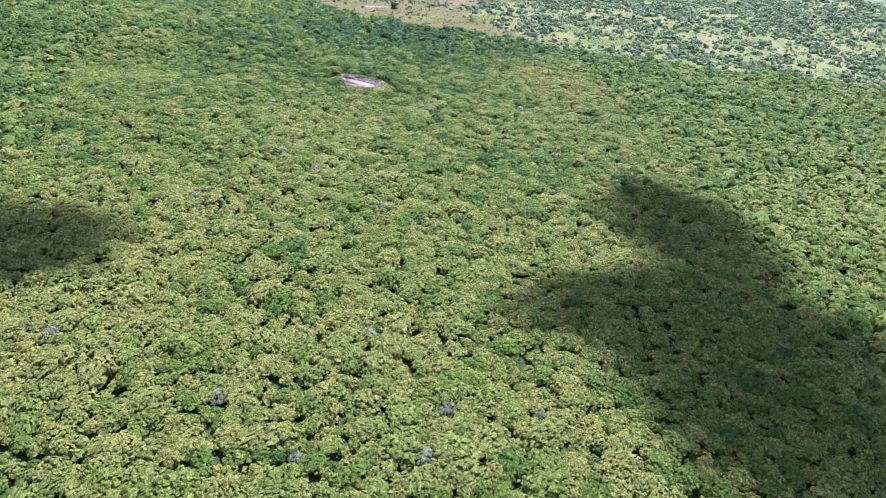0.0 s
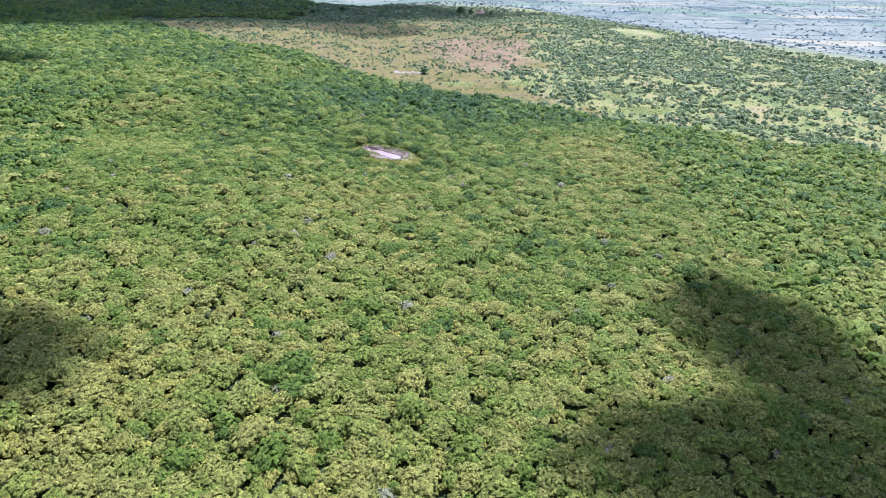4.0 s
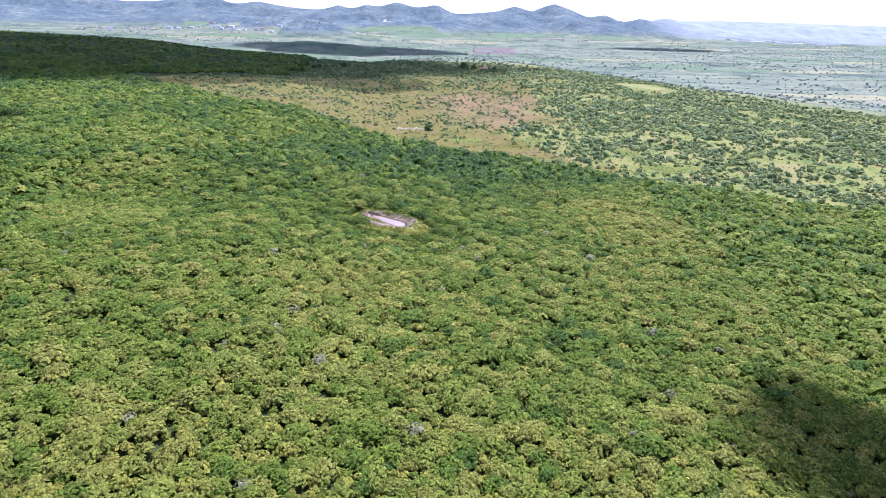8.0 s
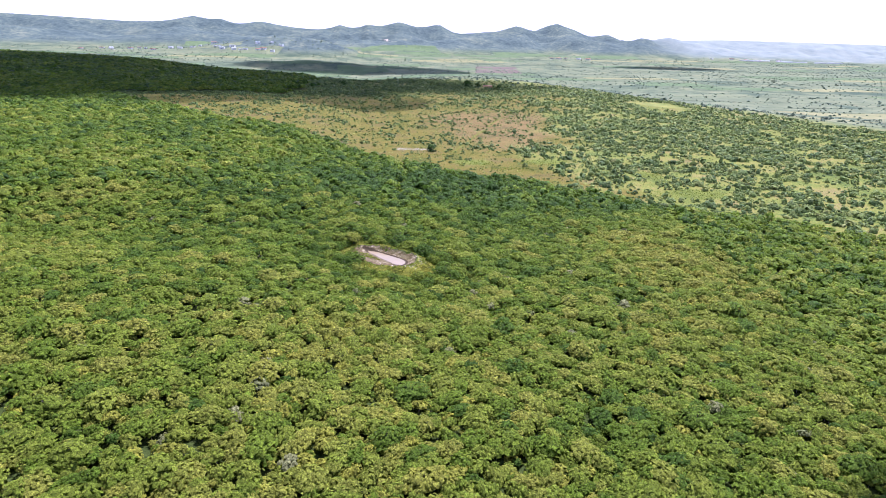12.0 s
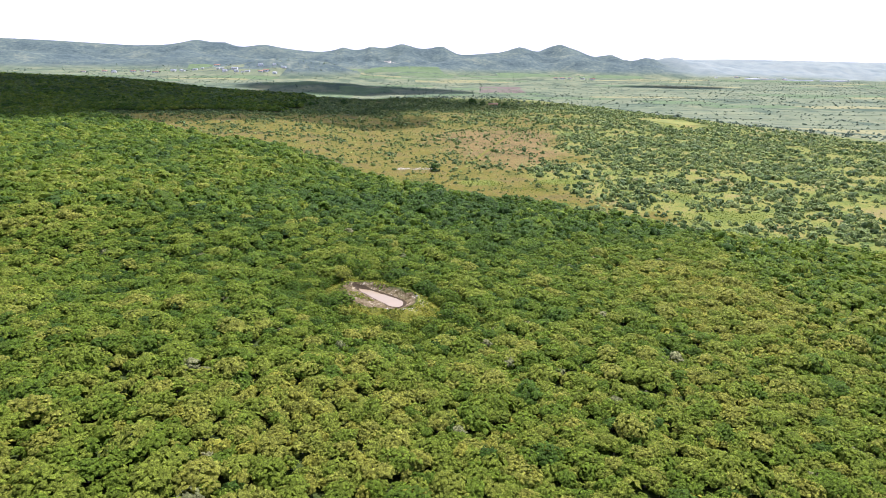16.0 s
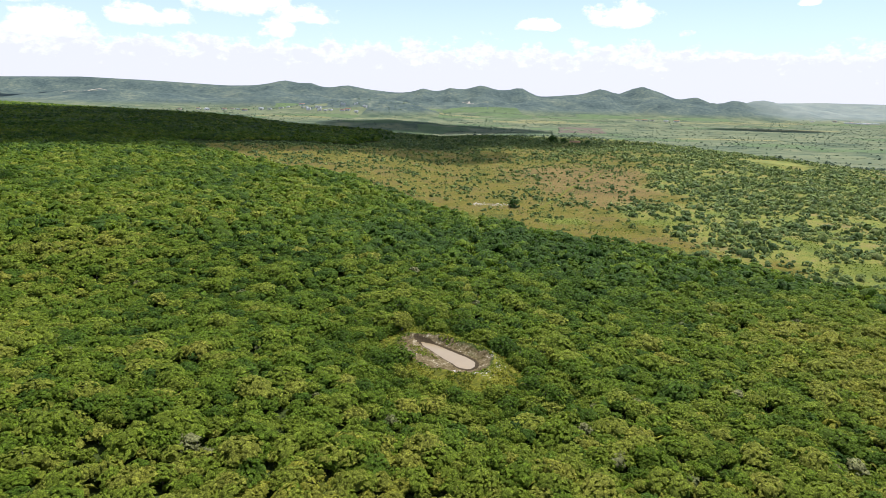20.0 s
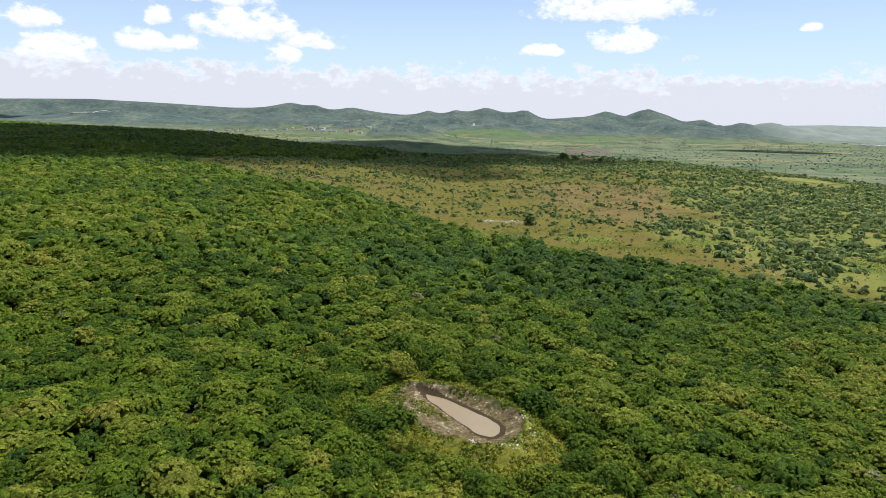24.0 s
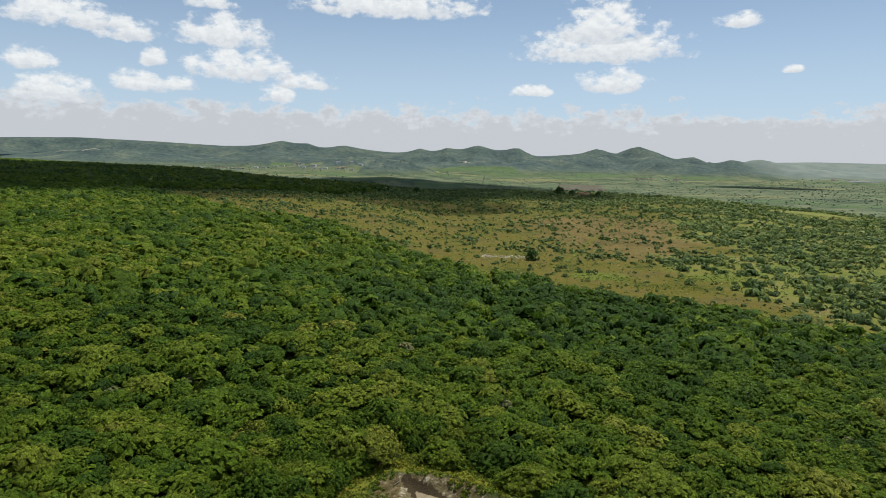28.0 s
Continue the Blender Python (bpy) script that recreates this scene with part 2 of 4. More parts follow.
herbs = N.ramp(N.math("ADD", N.math("MULTIPLY", n_fine, 0.55), N.math("MULTIPLY", N.noise(pos, 0.4, 4, 0.65), 0.45)), [(0.38, (0.05, 0.055, 0.018)), (0.47, (0.095, 0.105, 0.016)), (0.56, (0.16, 0.155, 0.018)), (0.66, (0.13, 0.10, 0.05))])
wet = (0.045, 0.033, 0.018)
col = N.mix(soft_mask("open"), floor_col, pasture)
col = N.mix(soft_mask("bare", 0.8), col, bare)
col = N.mix(soft_mask("meadow", 0.7), col, meadow)
col = N.mix(soft_mask("lush"), col, green)
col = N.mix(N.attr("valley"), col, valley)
col = N.mix(N.attr("hill"), col, hazy_woods)
col = N.mix(N.attr("distant"), col, hazy_far_land)
col = N.mix(soft_mask("herbs"), col, herbs)
col = N.mix(soft_mask("mud", 0.3), col, mud)
col = N.mix(soft_mask("wet", 0.3), col, wet)
finish(N, col, N.math("SUBTRACT", 0.95, N.math("MULTIPLY", N.attr("wet"), 0.1)), n_fine, 0.7, 0.5, specular=0.05)
LAND = m

m, N = material("muddy_water")
finish(N, N.mix(N.noise(position(N), 0.15, 3), (0.19, 0.145, 0.082), (0.235, 0.182, 0.108)), 0.08, N.noise(position(N), 1.6, 3), 0.05, 0.02, specular=0.5)
WATER = m

m, N = material("limestone")
finish(N, N.ramp(N.noise(position(N), 2.5, 5, 0.7), [(0.25, (0.24, 0.21, 0.16)), (0.6, (0.46, 0.43, 0.37)), (0.85, (0.62, 0.59, 0.53))]), 0.9, N.noise(position(N), 7, 4), 0.7, 0.06)
STONE = m


def plain(name, a, b, scale, rough=0.85):
    m, N = material(name)
    finish(N, N.mix(N.smooth(N.noise(position(N), scale, 5, 0.65), 0.3, 0.7), a, b), rough, N.noise(position(N), scale * 4, 3), 0.3, 0.1, specular=0.04 if rough > 0.5 else 0.4)
    return m


WHITEWASH = plain("whitewashed_wall", (0.62, 0.60, 0.56), (0.78, 0.77, 0.74), 0.6)
OCHRE = plain("ochre_plaster", (0.42, 0.27, 0.13), (0.55, 0.36, 0.18), 0.8)
ROOF_CLAY = plain("clay_roof", (0.34, 0.19, 0.12), (0.46, 0.28, 0.18), 1.2)
ROOF_TIN = plain("tin_roof", (0.55, 0.56, 0.58), (0.72, 0.73, 0.75), 0.5, 0.4)
DARK_OPENING = plain("dark_opening", (0.02, 0.02, 0.022), (0.05, 0.045, 0.04), 2.0)
TRACK = plain("pale_dirt_track", (0.30, 0.26, 0.20), (0.42, 0.37, 0.30), 0.05)
m, N = material("cloud_white")
white = N.add("ShaderNodeBsdfTranslucent")
N.put(white.inputs[0], N.mix(N.noise(position(N), 0.01, 4), (0.80, 0.80, 0.82), (0.90, 0.90, 0.92)))
clear = N.add("ShaderNodeBsdfTransparent")
thin = N.add("ShaderNodeMixShader")
N.put(thin.inputs[0], N.smooth(N.noise(position(N), 0.03, 4, 0.6), 0.3, 0.7, 0.26, 0.56))
N.link(clear.outputs[0], thin.inputs[1])
N.link(white.outputs[0], thin.inputs[2])
N.link(thin.outputs[0], N.add("ShaderNodeOutputMaterial").inputs[0])
CLOUD_WHITE = m
# pasture and crop colours are paled and blued in place of valley haze
FIELDS = {"pasture": plain("pale_pasture", (0.090, 0.112, 0.062), (0.145, 0.160, 0.085), 0.015),
          "crop": plain("green_crop", (0.070, 0.106, 0.048), (0.102, 0.140, 0.062), 0.02),
          "stubble": plain("dry_stubble", (0.15, 0.152, 0.068), (0.195, 0.19, 0.088), 0.02),
          "ploughed": plain("ploughed_soil", (0.098, 0.078, 0.060), (0.13, 0.102, 0.08), 0.02),
          "flowering": plain("yellow_flowering_field", (0.125, 0.145, 0.04), (0.19, 0.19, 0.045), 0.05)}

# ---- the land ----
def sm(a, b, x):
    t = np.clip((np.asarray(x, float) - a) / (b - a), 0, 1)
    return t * t * (3 - 2 * t)


LATTICE = np.random.RandomState(5).rand(256, 256)


def vnoise(x, y, size):
    """Smooth value noise, 0 to 1, with features of that size in metres."""
    x, y = np.asarray(x, float) / size, np.asarray(y, float) / size
    i, j = np.floor(x).astype(int), np.floor(y).astype(int)
    fx, fy = x - i, y - j
    fx, fy = fx * fx * (3 - 2 * fx), fy * fy * (3 - 2 * fy)
    a, b = LATTICE[i % 256, j % 256], LATTICE[(i + 1) % 256, j % 256]
    c, d = LATTICE[i % 256, (j + 1) % 256], LATTICE[(i + 1) % 256, (j + 1) % 256]
    return (a * (1 - fx) + b * fx) * (1 - fy) + (c * (1 - fx) + d * fx) * fy


def fractal(x, y, size, octaves=4):
    total, weight = 0.0, 1.0
    for k in range(octaves):
        total = total + weight * (vnoise(x + 37 * k, y - 53 * k, size / 2 ** k) - 0.5)
        weight *= 0.55
    return total


POND = (9.45, -8.9)
AXIS = (0.728, -0.686)


def pond_local(x, y):
    dx, dy = np.asarray(x, float) - POND[0], np.asarray(y, float) - POND[1]
    return dx * AXIS[0] + dy * AXIS[1], -dx * AXIS[1] + dy * AXIS[0]


def pond_ring(x, y):
    """0 at the middle of the pond's basin, 1 on its bank, more outside."""
    u, v = pond_local(x, y)
    return np.sqrt(((u - 2.0) / 17.5) ** 2 + ((v + 2.2) / 10.2) ** 2) + 0.16 * fractal(x, y, 7, 4)


def pond_water(x, y):
    """Under 1 inside the teardrop of water."""
    u, v = pond_local(x, y)
    s = np.clip((u + 12.5) / 21.5, 0, 1)
    mid, half = 1.5 - 2.2 * s - 1.0 * np.maximum((u - 7) / 6, 0), 0.9 + 2.5 * s ** 0.7
    ends = np.maximum((u - 9.3) / 4.6, 0) + np.maximum((-12.5 - u) / 1.2, 0)
    return np.sqrt(ends ** 2 + ((v - mid) / half) ** 2)


RIDGE_X = (-4600, -3100, -2500, -1950, -1520, -1250, -800, -320, -200, 40, 420, 650, 860, 1180, 1560, 1840, 2200, 2600, 3200, 4600)
RIDGE_Z = (90, 82, 96, 80, 62, 66, 58, 55, 62, 70, 72, 46, 66, 66, 50, 24, 44, 58, 58, 50)
PEAKS = ((1370, 74, 105), (1080, 46, 100), (530, 48, 85), (255, 44, 110), (40, 24, 70), (-140, 24, 60), (-665, 26, 110), (-925, 24, 65), (-1095, 42, 130), (1730, 38, 75), (1500, 30, 90))
FOOTHILLS = ((-360, 3000, 84, 330, 240), (-160, 2060, 30, 270, 120), (1560, 3780, 46, 330, 210), (300, 3500, 40, 420, 220), (-1900, 3500, 60, 500, 300), (2100, 3950, 40, 420, 160), (760, 3760, 44, 260, 170), (-900, 3640, 40, 340, 200))


def plateau_edge(x):
    return np.interp(x, (-4700, 200, 350, 430, 480, 540, 700, 1000), (3465, 770, 690, 540, 430, 300, 0, -300))


def ground(x, y):
    """Height of the land."""
    x, y = np.asarray(x, float), np.asarray(y, float)
    z = 15 * (1 - np.exp(-np.maximum(-x, 0) / 60)) * (1 - 0.65 * np.exp(-((y - 8) / 45) ** 2)) * (1 - 0.3 * sm(450, 900, y))
    z = z - 9 * (1 - np.exp(-np.maximum(x, 0) / 120)) * (1 - sm(20, 220, y))
    z = z - 2.5 * sm(60, 260, y) * (1 - sm(380, 700, y)) * sm(-150, 0, x)
    z = z + 2.2 * fractal(x, y, 90, 3) * (1 - sm(1500, 2500, y))
    z = z - 12 * sm(480, 950, y) * sm(-560, -260, x) * (1 - sm(-120, 120, x))
    e = pond_ring(x, y)
    z = z * sm(1.1, 2.3, e)
    u, v = pond_local(x, y)
    side = np.clip(0.25 + sm(-4, 4, v) + sm(6, 14, u), 0, 1)
    bank = 1.5 * side * np.exp(-((e - 1.02) / 0.2) ** 2)
    inside = np.clip(0.42 * (pond_water(x, y) - 1), -0.9, 0.5) * (1 - sm(0.9, 1.25, e))
    rough = (0.5 * fractal(x, y, 2.2, 3) + 0.5 * fractal(x, y, 6, 2)) * (1 - sm(1.4, 1.9, e)) * (0.12 + 0.88 * sm(1.1, 1.9, pond_water(x, y)))
    z = z + bank + inside + rough
    edge = plateau_edge(x)
    z = z - 55 * sm(0, 1, (y - edge) / (700 + 700 * sm(-100, 350, x)))
    ridge = np.interp(x, RIDGE_X, RIDGE_Z) + 55
    for px, h, w in PEAKS:
        ridge = ridge + h * np.exp(-(np.abs(x - px) / w) ** 1.6)
    crest = 4250 + 120 * fractal(x, 0 * x, 700, 2)
    shape = np.exp(-(np.maximum(crest - y, 0) / 420) ** 1.5)
    z = z + ridge * shape * (1 - 0.12 * sm(0, 300, y - crest))
    z = z + 120 * shape * (1 - shape) * 2 * fractal(x * 1.4, y, 330, 5)
    for hx, hy, h, sx, sy in FOOTHILLS:
        z = z + h * np.exp(-((x - hx) / sx) ** 2 - ((y - hy) / sy) ** 2) * (1 + 0.5 * fractal(x, y, 180, 3))
    return z


FOREST_X = (-290, -250, -175, -91, -52, -15, 28, 67, 90, 118, 147, 182, 230, 275, 420)
FOREST_Y = (480, 448, 372, 296, 274, 240, 212, 176, 160, 142, 118, 88, 66, 40, -40)


def forest_edge(x):
    """How far the closed forest reaches along y."""
    x = np.asarray(x, float)
    return np.where(x < -290, 9000, np.interp(x, FOREST_X, FOREST_Y))


def open_land(x, y):
    """1 on the open pasture behind the forest, 0 under the trees."""
    x, y = np.asarray(x, float), np.asarray(y, float)
    past = y - forest_edge(x) + 26 * fractal(x, y, 40, 3)
    closed = sm(-25, 25, y - 560 + 90 * fractal(x, y, 80, 3)) * sm(-60, -130, x + 50 * fractal(x, y, 60, 2))
    return sm(-2, 6, past) * (1 - closed)


def far_line(x):
    return np.interp(x, (-250, -207, -79, 0, 130, 300, 600), (490, 512, 552, 640, 700, 690, 620))


def bare_soil(x, y):
    """The reddish bare ground of the pasture, bordered by green scrub on its far side in x."""
    a = sm(-40, 40, y - (215 + 0.9 * (150 - x)) + 130 * fractal(x, y, 70, 4))
    b = 1 - sm(-18, 18, x - (168 + 0.29 * (y - 271)) + 70 * fractal(x, y, 50, 4))
    c = 1 - sm(-40, 40, y - 505)
    return 0.72 * a * b * c * sm(60, 130, x + 80 * fractal(x, y, 90, 3))


def green_side(x, y):
    """1 where green scrub takes over from the pasture."""
    return sm(-35, 35, x - (168 + 0.29 * (y - 271)) + 110 * fractal(x, y, 60, 4))


GLADES = ((26, 196, 5, 16), (29, 168, 4, 14), (25, 128, 3, 12), (24, 104, 3, 9), (222, 116, 26, 8), (146, 203, 20, 8), (212, 160, 8, 14), (-30, 44, 2.5, 9), (86, 204, 16, 7), (60, 238, 12, 7), (112, 182, 14, 6), (30, 262, 12, 8))


def lush(x, y):
    g = 0.0
    for gx, gy, a, b in GLADES:
        g = np.maximum(g, 1.25 - 0.6 * (((x - gx) / a) ** 2 + ((y - gy) / b) ** 2))
    return np.clip(g, 0, 1)


def sheet(name, xs, ys, height, mat, attributes):
    """A grid of faces over the lines xs and ys, with float attributes that are functions of x and y."""
    X, Y = np.meshgrid(xs, ys)
    Z = height(X, Y)
    nx, ny = len(xs), len(ys)
    i = np.arange(nx * ny).reshape(ny, nx)
    quads = np.stack([i[:-1, :-1], i[:-1, 1:], i[1:, 1:], i[1:, :-1]], -1).reshape(-1, 4)
    me = mesh_from(name, np.stack([X, Y, Z], -1).reshape(-1, 3), quads, mat)
    me.polygons.foreach_set("use_smooth", np.ones(len(quads), bool))
    for key, f in attributes.items():
        me.attributes.new(key, "FLOAT", "POINT").data.foreach_set("value", np.asarray(f(X, Y), np.float32).ravel())
    return new(name, me)


def mesh_from(name, verts, faces, *mats, slots=None):
    """A mesh from arrays of places and of triangles or quads."""
    me = bpy.data.meshes.new(name)
    verts, faces = np.asarray(verts, np.float32), np.asarray(faces, np.int32)
    k = faces.shape[1]
    me.vertices.add(len(verts))
    me.vertices.foreach_set("co", verts.ravel())
    me.loops.add(faces.size)
    me.loops.foreach_set("vertex_index", faces.ravel())
    me.polygons.add(len(faces))
    me.polygons.foreach_set("loop_start", np.arange(0, faces.size, k, dtype=np.int32))
    me.polygons.foreach_set("loop_total", np.full(len(faces), k, np.int32))
    for mat in mats:
        me.materials.append(mat)
    if slots is not None:
        me.polygons.foreach_set("material_index", np.asarray(slots, np.int32))
    me.update(calc_edges=True)
    return me


def lines(a, b, fine_a, fine_b, step, grow=1.12, most=60):
    """Grid lines from a to b, close together between fine_a and fine_b."""
    mid = list(np.arange(fine_a, fine_b + step / 2, step))
    up, down = [], []
    p, s = mid[-1], step
    while p < b:
        s = min(s * grow, most)
        p += s
        up.append(min(p, b))
    p, s = mid[0], step
    while p > a:
        s = min(s * grow, most)
        p -= s
        down.append(max(p, a))
    return np.array(down[::-1] + mid + up)


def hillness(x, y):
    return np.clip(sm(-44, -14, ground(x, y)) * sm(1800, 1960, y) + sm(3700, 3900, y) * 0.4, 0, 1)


LAND_X, LAND_Y = lines(-4700, 4700, -14, 34, 0.65, 1.1, 44), lines(-900, 4560, -32, 14, 0.65, 1.1, 32)
LAND_Z = ground(*np.meshgrid(LAND_X, LAND_Y))


def on_land(x, y):
    """Height of the sheet of land between its grid lines."""
    i = np.clip(np.searchsorted(LAND_X, x) - 1, 0, len(LAND_X) - 2)
    j = np.clip(np.searchsorted(LAND_Y, y) - 1, 0, len(LAND_Y) - 2)
    fx, fy = (x - LAND_X[i]) / (LAND_X[i + 1] - LAND_X[i]), (y - LAND_Y[j]) / (LAND_Y[j + 1] - LAND_Y[j])
    return (LAND_Z[j, i] * (1 - fx) + LAND_Z[j, i + 1] * fx) * (1 - fy) + (LAND_Z[j + 1, i] * (1 - fx) + LAND_Z[j + 1, i + 1] * fx) * fy


land = sheet("ground", LAND_X, LAND_Y, ground, LAND, {
    "open": lambda x, y: np.maximum(open_land(x, y), sm(-30, 30, x - 420 - 0.3 * y)) ,
    "meadow": lambda x, y: open_land(x, y) * np.maximum(np.maximum(green_side(x, y), 0.8 * sm(-25, 40, y - far_line(x))), sm(0, 60, y - plateau_edge(x))),
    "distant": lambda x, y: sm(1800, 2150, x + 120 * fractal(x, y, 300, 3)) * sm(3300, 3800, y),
    "bare": bare_soil,
    "lush": lush,
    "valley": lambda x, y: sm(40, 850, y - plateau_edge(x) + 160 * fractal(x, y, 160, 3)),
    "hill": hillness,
    "herbs": lambda x, y: sm(0.92, 1.1, pond_ring(x, y)) * (1 - sm(1.35, 1.7, pond_ring(x, y))),
    "mud": lambda x, y: (1 - sm(0.86, 1.1, pond_ring(x, y))) * (1 - 0.42 * sm(2.5, 5.0, pond_local(x, y)[1] + 0.12 * pond_local(x, y)[0])) * (1 - 0.6 * np.exp(-((pond_local(x, y)[0] + 4.5) / 4) ** 2 - ((pond_local(x, y)[1] + 5.5) / 2) ** 2)),
    "wet": lambda x, y: 0.9 * (1 - sm(1.05, 1.22 + 0.25 * sm(0, 2, pond_local(x, y)[1]), pond_water(x, y))),
})
tagged(land, "rolling land with forest floor, pasture and far valley", "ground", kind="structure")

# the pond's water lies in the hollow of the ground
ring_v = [(POND[0], POND[1], 0.0)]
for k in range(48):
    a = 2 * math.pi * k / 48
    u, v = 0.5 + 15.5 * math.cos(a), -1.2 + 6.5 * math.sin(a)
    ring_v.append((POND[0] + u * AXIS[0] - v * AXIS[1], POND[1] + u * AXIS[1] + v * AXIS[0], 0.0))
water = new("water", mesh_from("water", ring_v, [(0, 1 + k, 1 + (k + 1) % 48) for k in range(48)], WATER))
water.location.z = -0.03
tagged(water, "still muddy brown water of the small pond", "pond", kind="structure")

# ---- trees ----
PHI = (1 + 5 ** 0.5) / 2
ICO_V = np.array([(-1, PHI, 0), (1, PHI, 0), (-1, -PHI, 0), (1, -PHI, 0), (0, -1, PHI), (0, 1, PHI), (0, -1, -PHI), (0, 1, -PHI), (PHI, 0, -1), (PHI, 0, 1), (-PHI, 0, -1), (-PHI, 0, 1)]) / math.sqrt(1 + PHI * PHI)
ICO_F = np.array([(0, 11, 5), (0, 5, 1), (0, 1, 7), (0, 7, 10), (0, 10, 11), (1, 5, 9), (5, 11, 4), (11, 10, 2), (10, 7, 6), (7, 1, 8), (3, 9, 4), (3, 4, 2), (3, 2, 6), (3, 6, 8), (3, 8, 9), (4, 9, 5), (2, 4, 11), (6, 2, 10), (8, 6, 7), (9, 8, 1)])


def crown(rng, lobes, leaves=0, flat=0.40, spokes=6, swell=0.40, leaf=0.06, clumps=6, dome=0.13, rough=0.035, power=2.2, spread=1.3, skirt=8):
    """A crown of radius 1 whose foot is at z = 0: an uneven umbrella of overlapping leafy lobes that swell in clumps, a dim inside below them, and loose leaves."""
    turns = rng.uniform(0, 6.28, 3)

    def reach(a):
        return 1 + 0.13 * np.sin(2 * a + turns[0]) + 0.11 * np.sin(3 * a + turns[1]) + 0.10 * np.sin(5 * a + turns[2])

    ca, cd = rng.uniform(0, 6.28, clumps), 0.9 * np.sqrt(rng.rand(clumps))
    cx, cy, cz = cd * np.cos(ca), cd * np.sin(ca), rng.uniform(-.5, .5, clumps)

    def height(px, py, d):
        near = np.min(np.hypot(px[:, None] - cx, py[:, None] - cy) ** 2 * clumps * 0.7 + 0.25 * cz, axis=1)
        return flat * (1 - 0.95 * d ** power) + dome * np.maximum(1 - near, -0.6)

    def basis(nrm, count):
        nrm = nrm / np.linalg.norm(nrm, axis=1)[:, None]
        side = np.cross(nrm, rng.normal(size=(count, 3)))
        side /= np.linalg.norm(side, axis=1)[:, None]
        return nrm, side, np.cross(nrm, side)

    k = np.arange(lobes)
    d = 0.95 * np.sqrt((k + 0.5) / lobes) * rng.uniform(0.9, 1.1, lobes)
    a = 2.39996 * k + rng.uniform(-.6, .6, lobes) / np.sqrt(k + 1.0)
    px, py = d * reach(a) * np.cos(a), d * reach(a) * np.sin(a)
    p = np.stack([px, py, height(px, py, d) + rng.normal(size=lobes) * rough], -1)
    q = (spread / math.sqrt(lobes)) * rng.uniform(0.7, 1.3, (lobes, 1))
    nrm, side, wide = basis(np.stack([px * 0.8 * flat / 0.4, py * 0.8 * flat / 0.4, 0 * px + 0.9], -1) + rng.normal(size=(lobes, 3)) * 0.26, lobes)
    V = [p + nrm * q * swell * rng.uniform(0.7, 1.3, (lobes, 1))]
    for i in range(spokes):
        b = 2 * math.pi * (i + rng.uniform(-.3, .3, (lobes, 1))) / spokes
        V.append(p + (side * np.cos(b) + wide * np.sin(b)) * q * rng.uniform(0.6, 1.4, (lobes, 1)) - nrm * q * rng.uniform(-0.1, 0.6, (lobes, 1)))
    V = [np.stack(V, 1).reshape(-1, 3)]
    i = np.arange(spokes)
    fan = np.stack([0 * i, 1 + i, 1 + (i + 1) % spokes], -1)
    F = [(fan[None] + (k * (spokes + 1))[:, None, None]).reshape(-1, 3)]
    count = lobes * (spokes + 1)
    b = 2 * math.pi * np.arange(skirt) / skirt
    V.append(np.concatenate([[[0, 0, flat * 0.45]], np.stack([0.85 * reach(b) * np.cos(b), 0.85 * reach(b) * np.sin(b), 0 * b - 0.18], -1)]))
    i = np.arange(skirt)
    F.append(np.stack([0 * i, 1 + i, 1 + (i + 1) % skirt], -1) + count)
    count += skirt + 1
    if leaves:
        d, a = np.sqrt(rng.rand(leaves)) * 1.06, rng.uniform(0, 6.28, leaves)
        px, py = d * reach(a) * np.cos(a), d * reach(a) * np.sin(a)
        p = np.stack([px, py, height(px, py, d) + rng.uniform(0, .16, leaves)], -1)
        nrm, side, wide = basis(np.stack([px * .5, py * .5, 0 * px + 0.7], -1) + rng.normal(size=(leaves, 3)) * 0.42, leaves)
        q = leaf * rng.uniform(0.6, 1.5, (leaves, 1))
        V.append(np.stack([p - side * q - wide * q * .5, p + side * q - wide * q * .4, p + wide * q * rng.uniform(.7, 1.3, (leaves, 1))], 1).reshape(-1, 3))
        F.append(np.arange(3 * leaves).reshape(-1, 3) + count)
    return np.concatenate(V), np.concatenate(F)


def stem(rng, height, thick, lean=0.12, sides=5, rings=4):
    """A tapered, slightly crooked stem."""
    V, F = [], []
    bend = rng.uniform(-lean, lean, 2) * height
    for k in range(rings):
        f = k / (rings - 1)
        r = thick * (1 - 0.6 * f)
        cx, cy = bend * f * f
        for j in range(sides):
            a = 2 * math.pi * j / sides
            V.append((cx + r * math.cos(a), cy + r * math.sin(a), f * height))
    for k in range(rings - 1):
        for j in range(sides):
            a, b = k * sides + j, k * sides + (j + 1) % sides
            F += [(a, b, b + sides), (a, b + sides, a + sides)]
    return np.array(V), np.array(F)


def scatter(rng, x0, x1, y0, y1, gap, keep):
    """Places on a shaken grid for which keep(x, y) holds."""
    X, Y = np.meshgrid(np.arange(x0, x1, gap), np.arange(y0, y1, gap))
    X = X + rng.uniform(-.46, .46, X.shape) * gap + (np.arange(X.shape[0]) % 2)[:, None] * gap / 2
    Y = Y + rng.uniform(-.46, .46, Y.shape) * gap
    X, Y = X.ravel(), Y.ravel()
    ok = keep(X, Y)
    return X[ok], Y[ok]


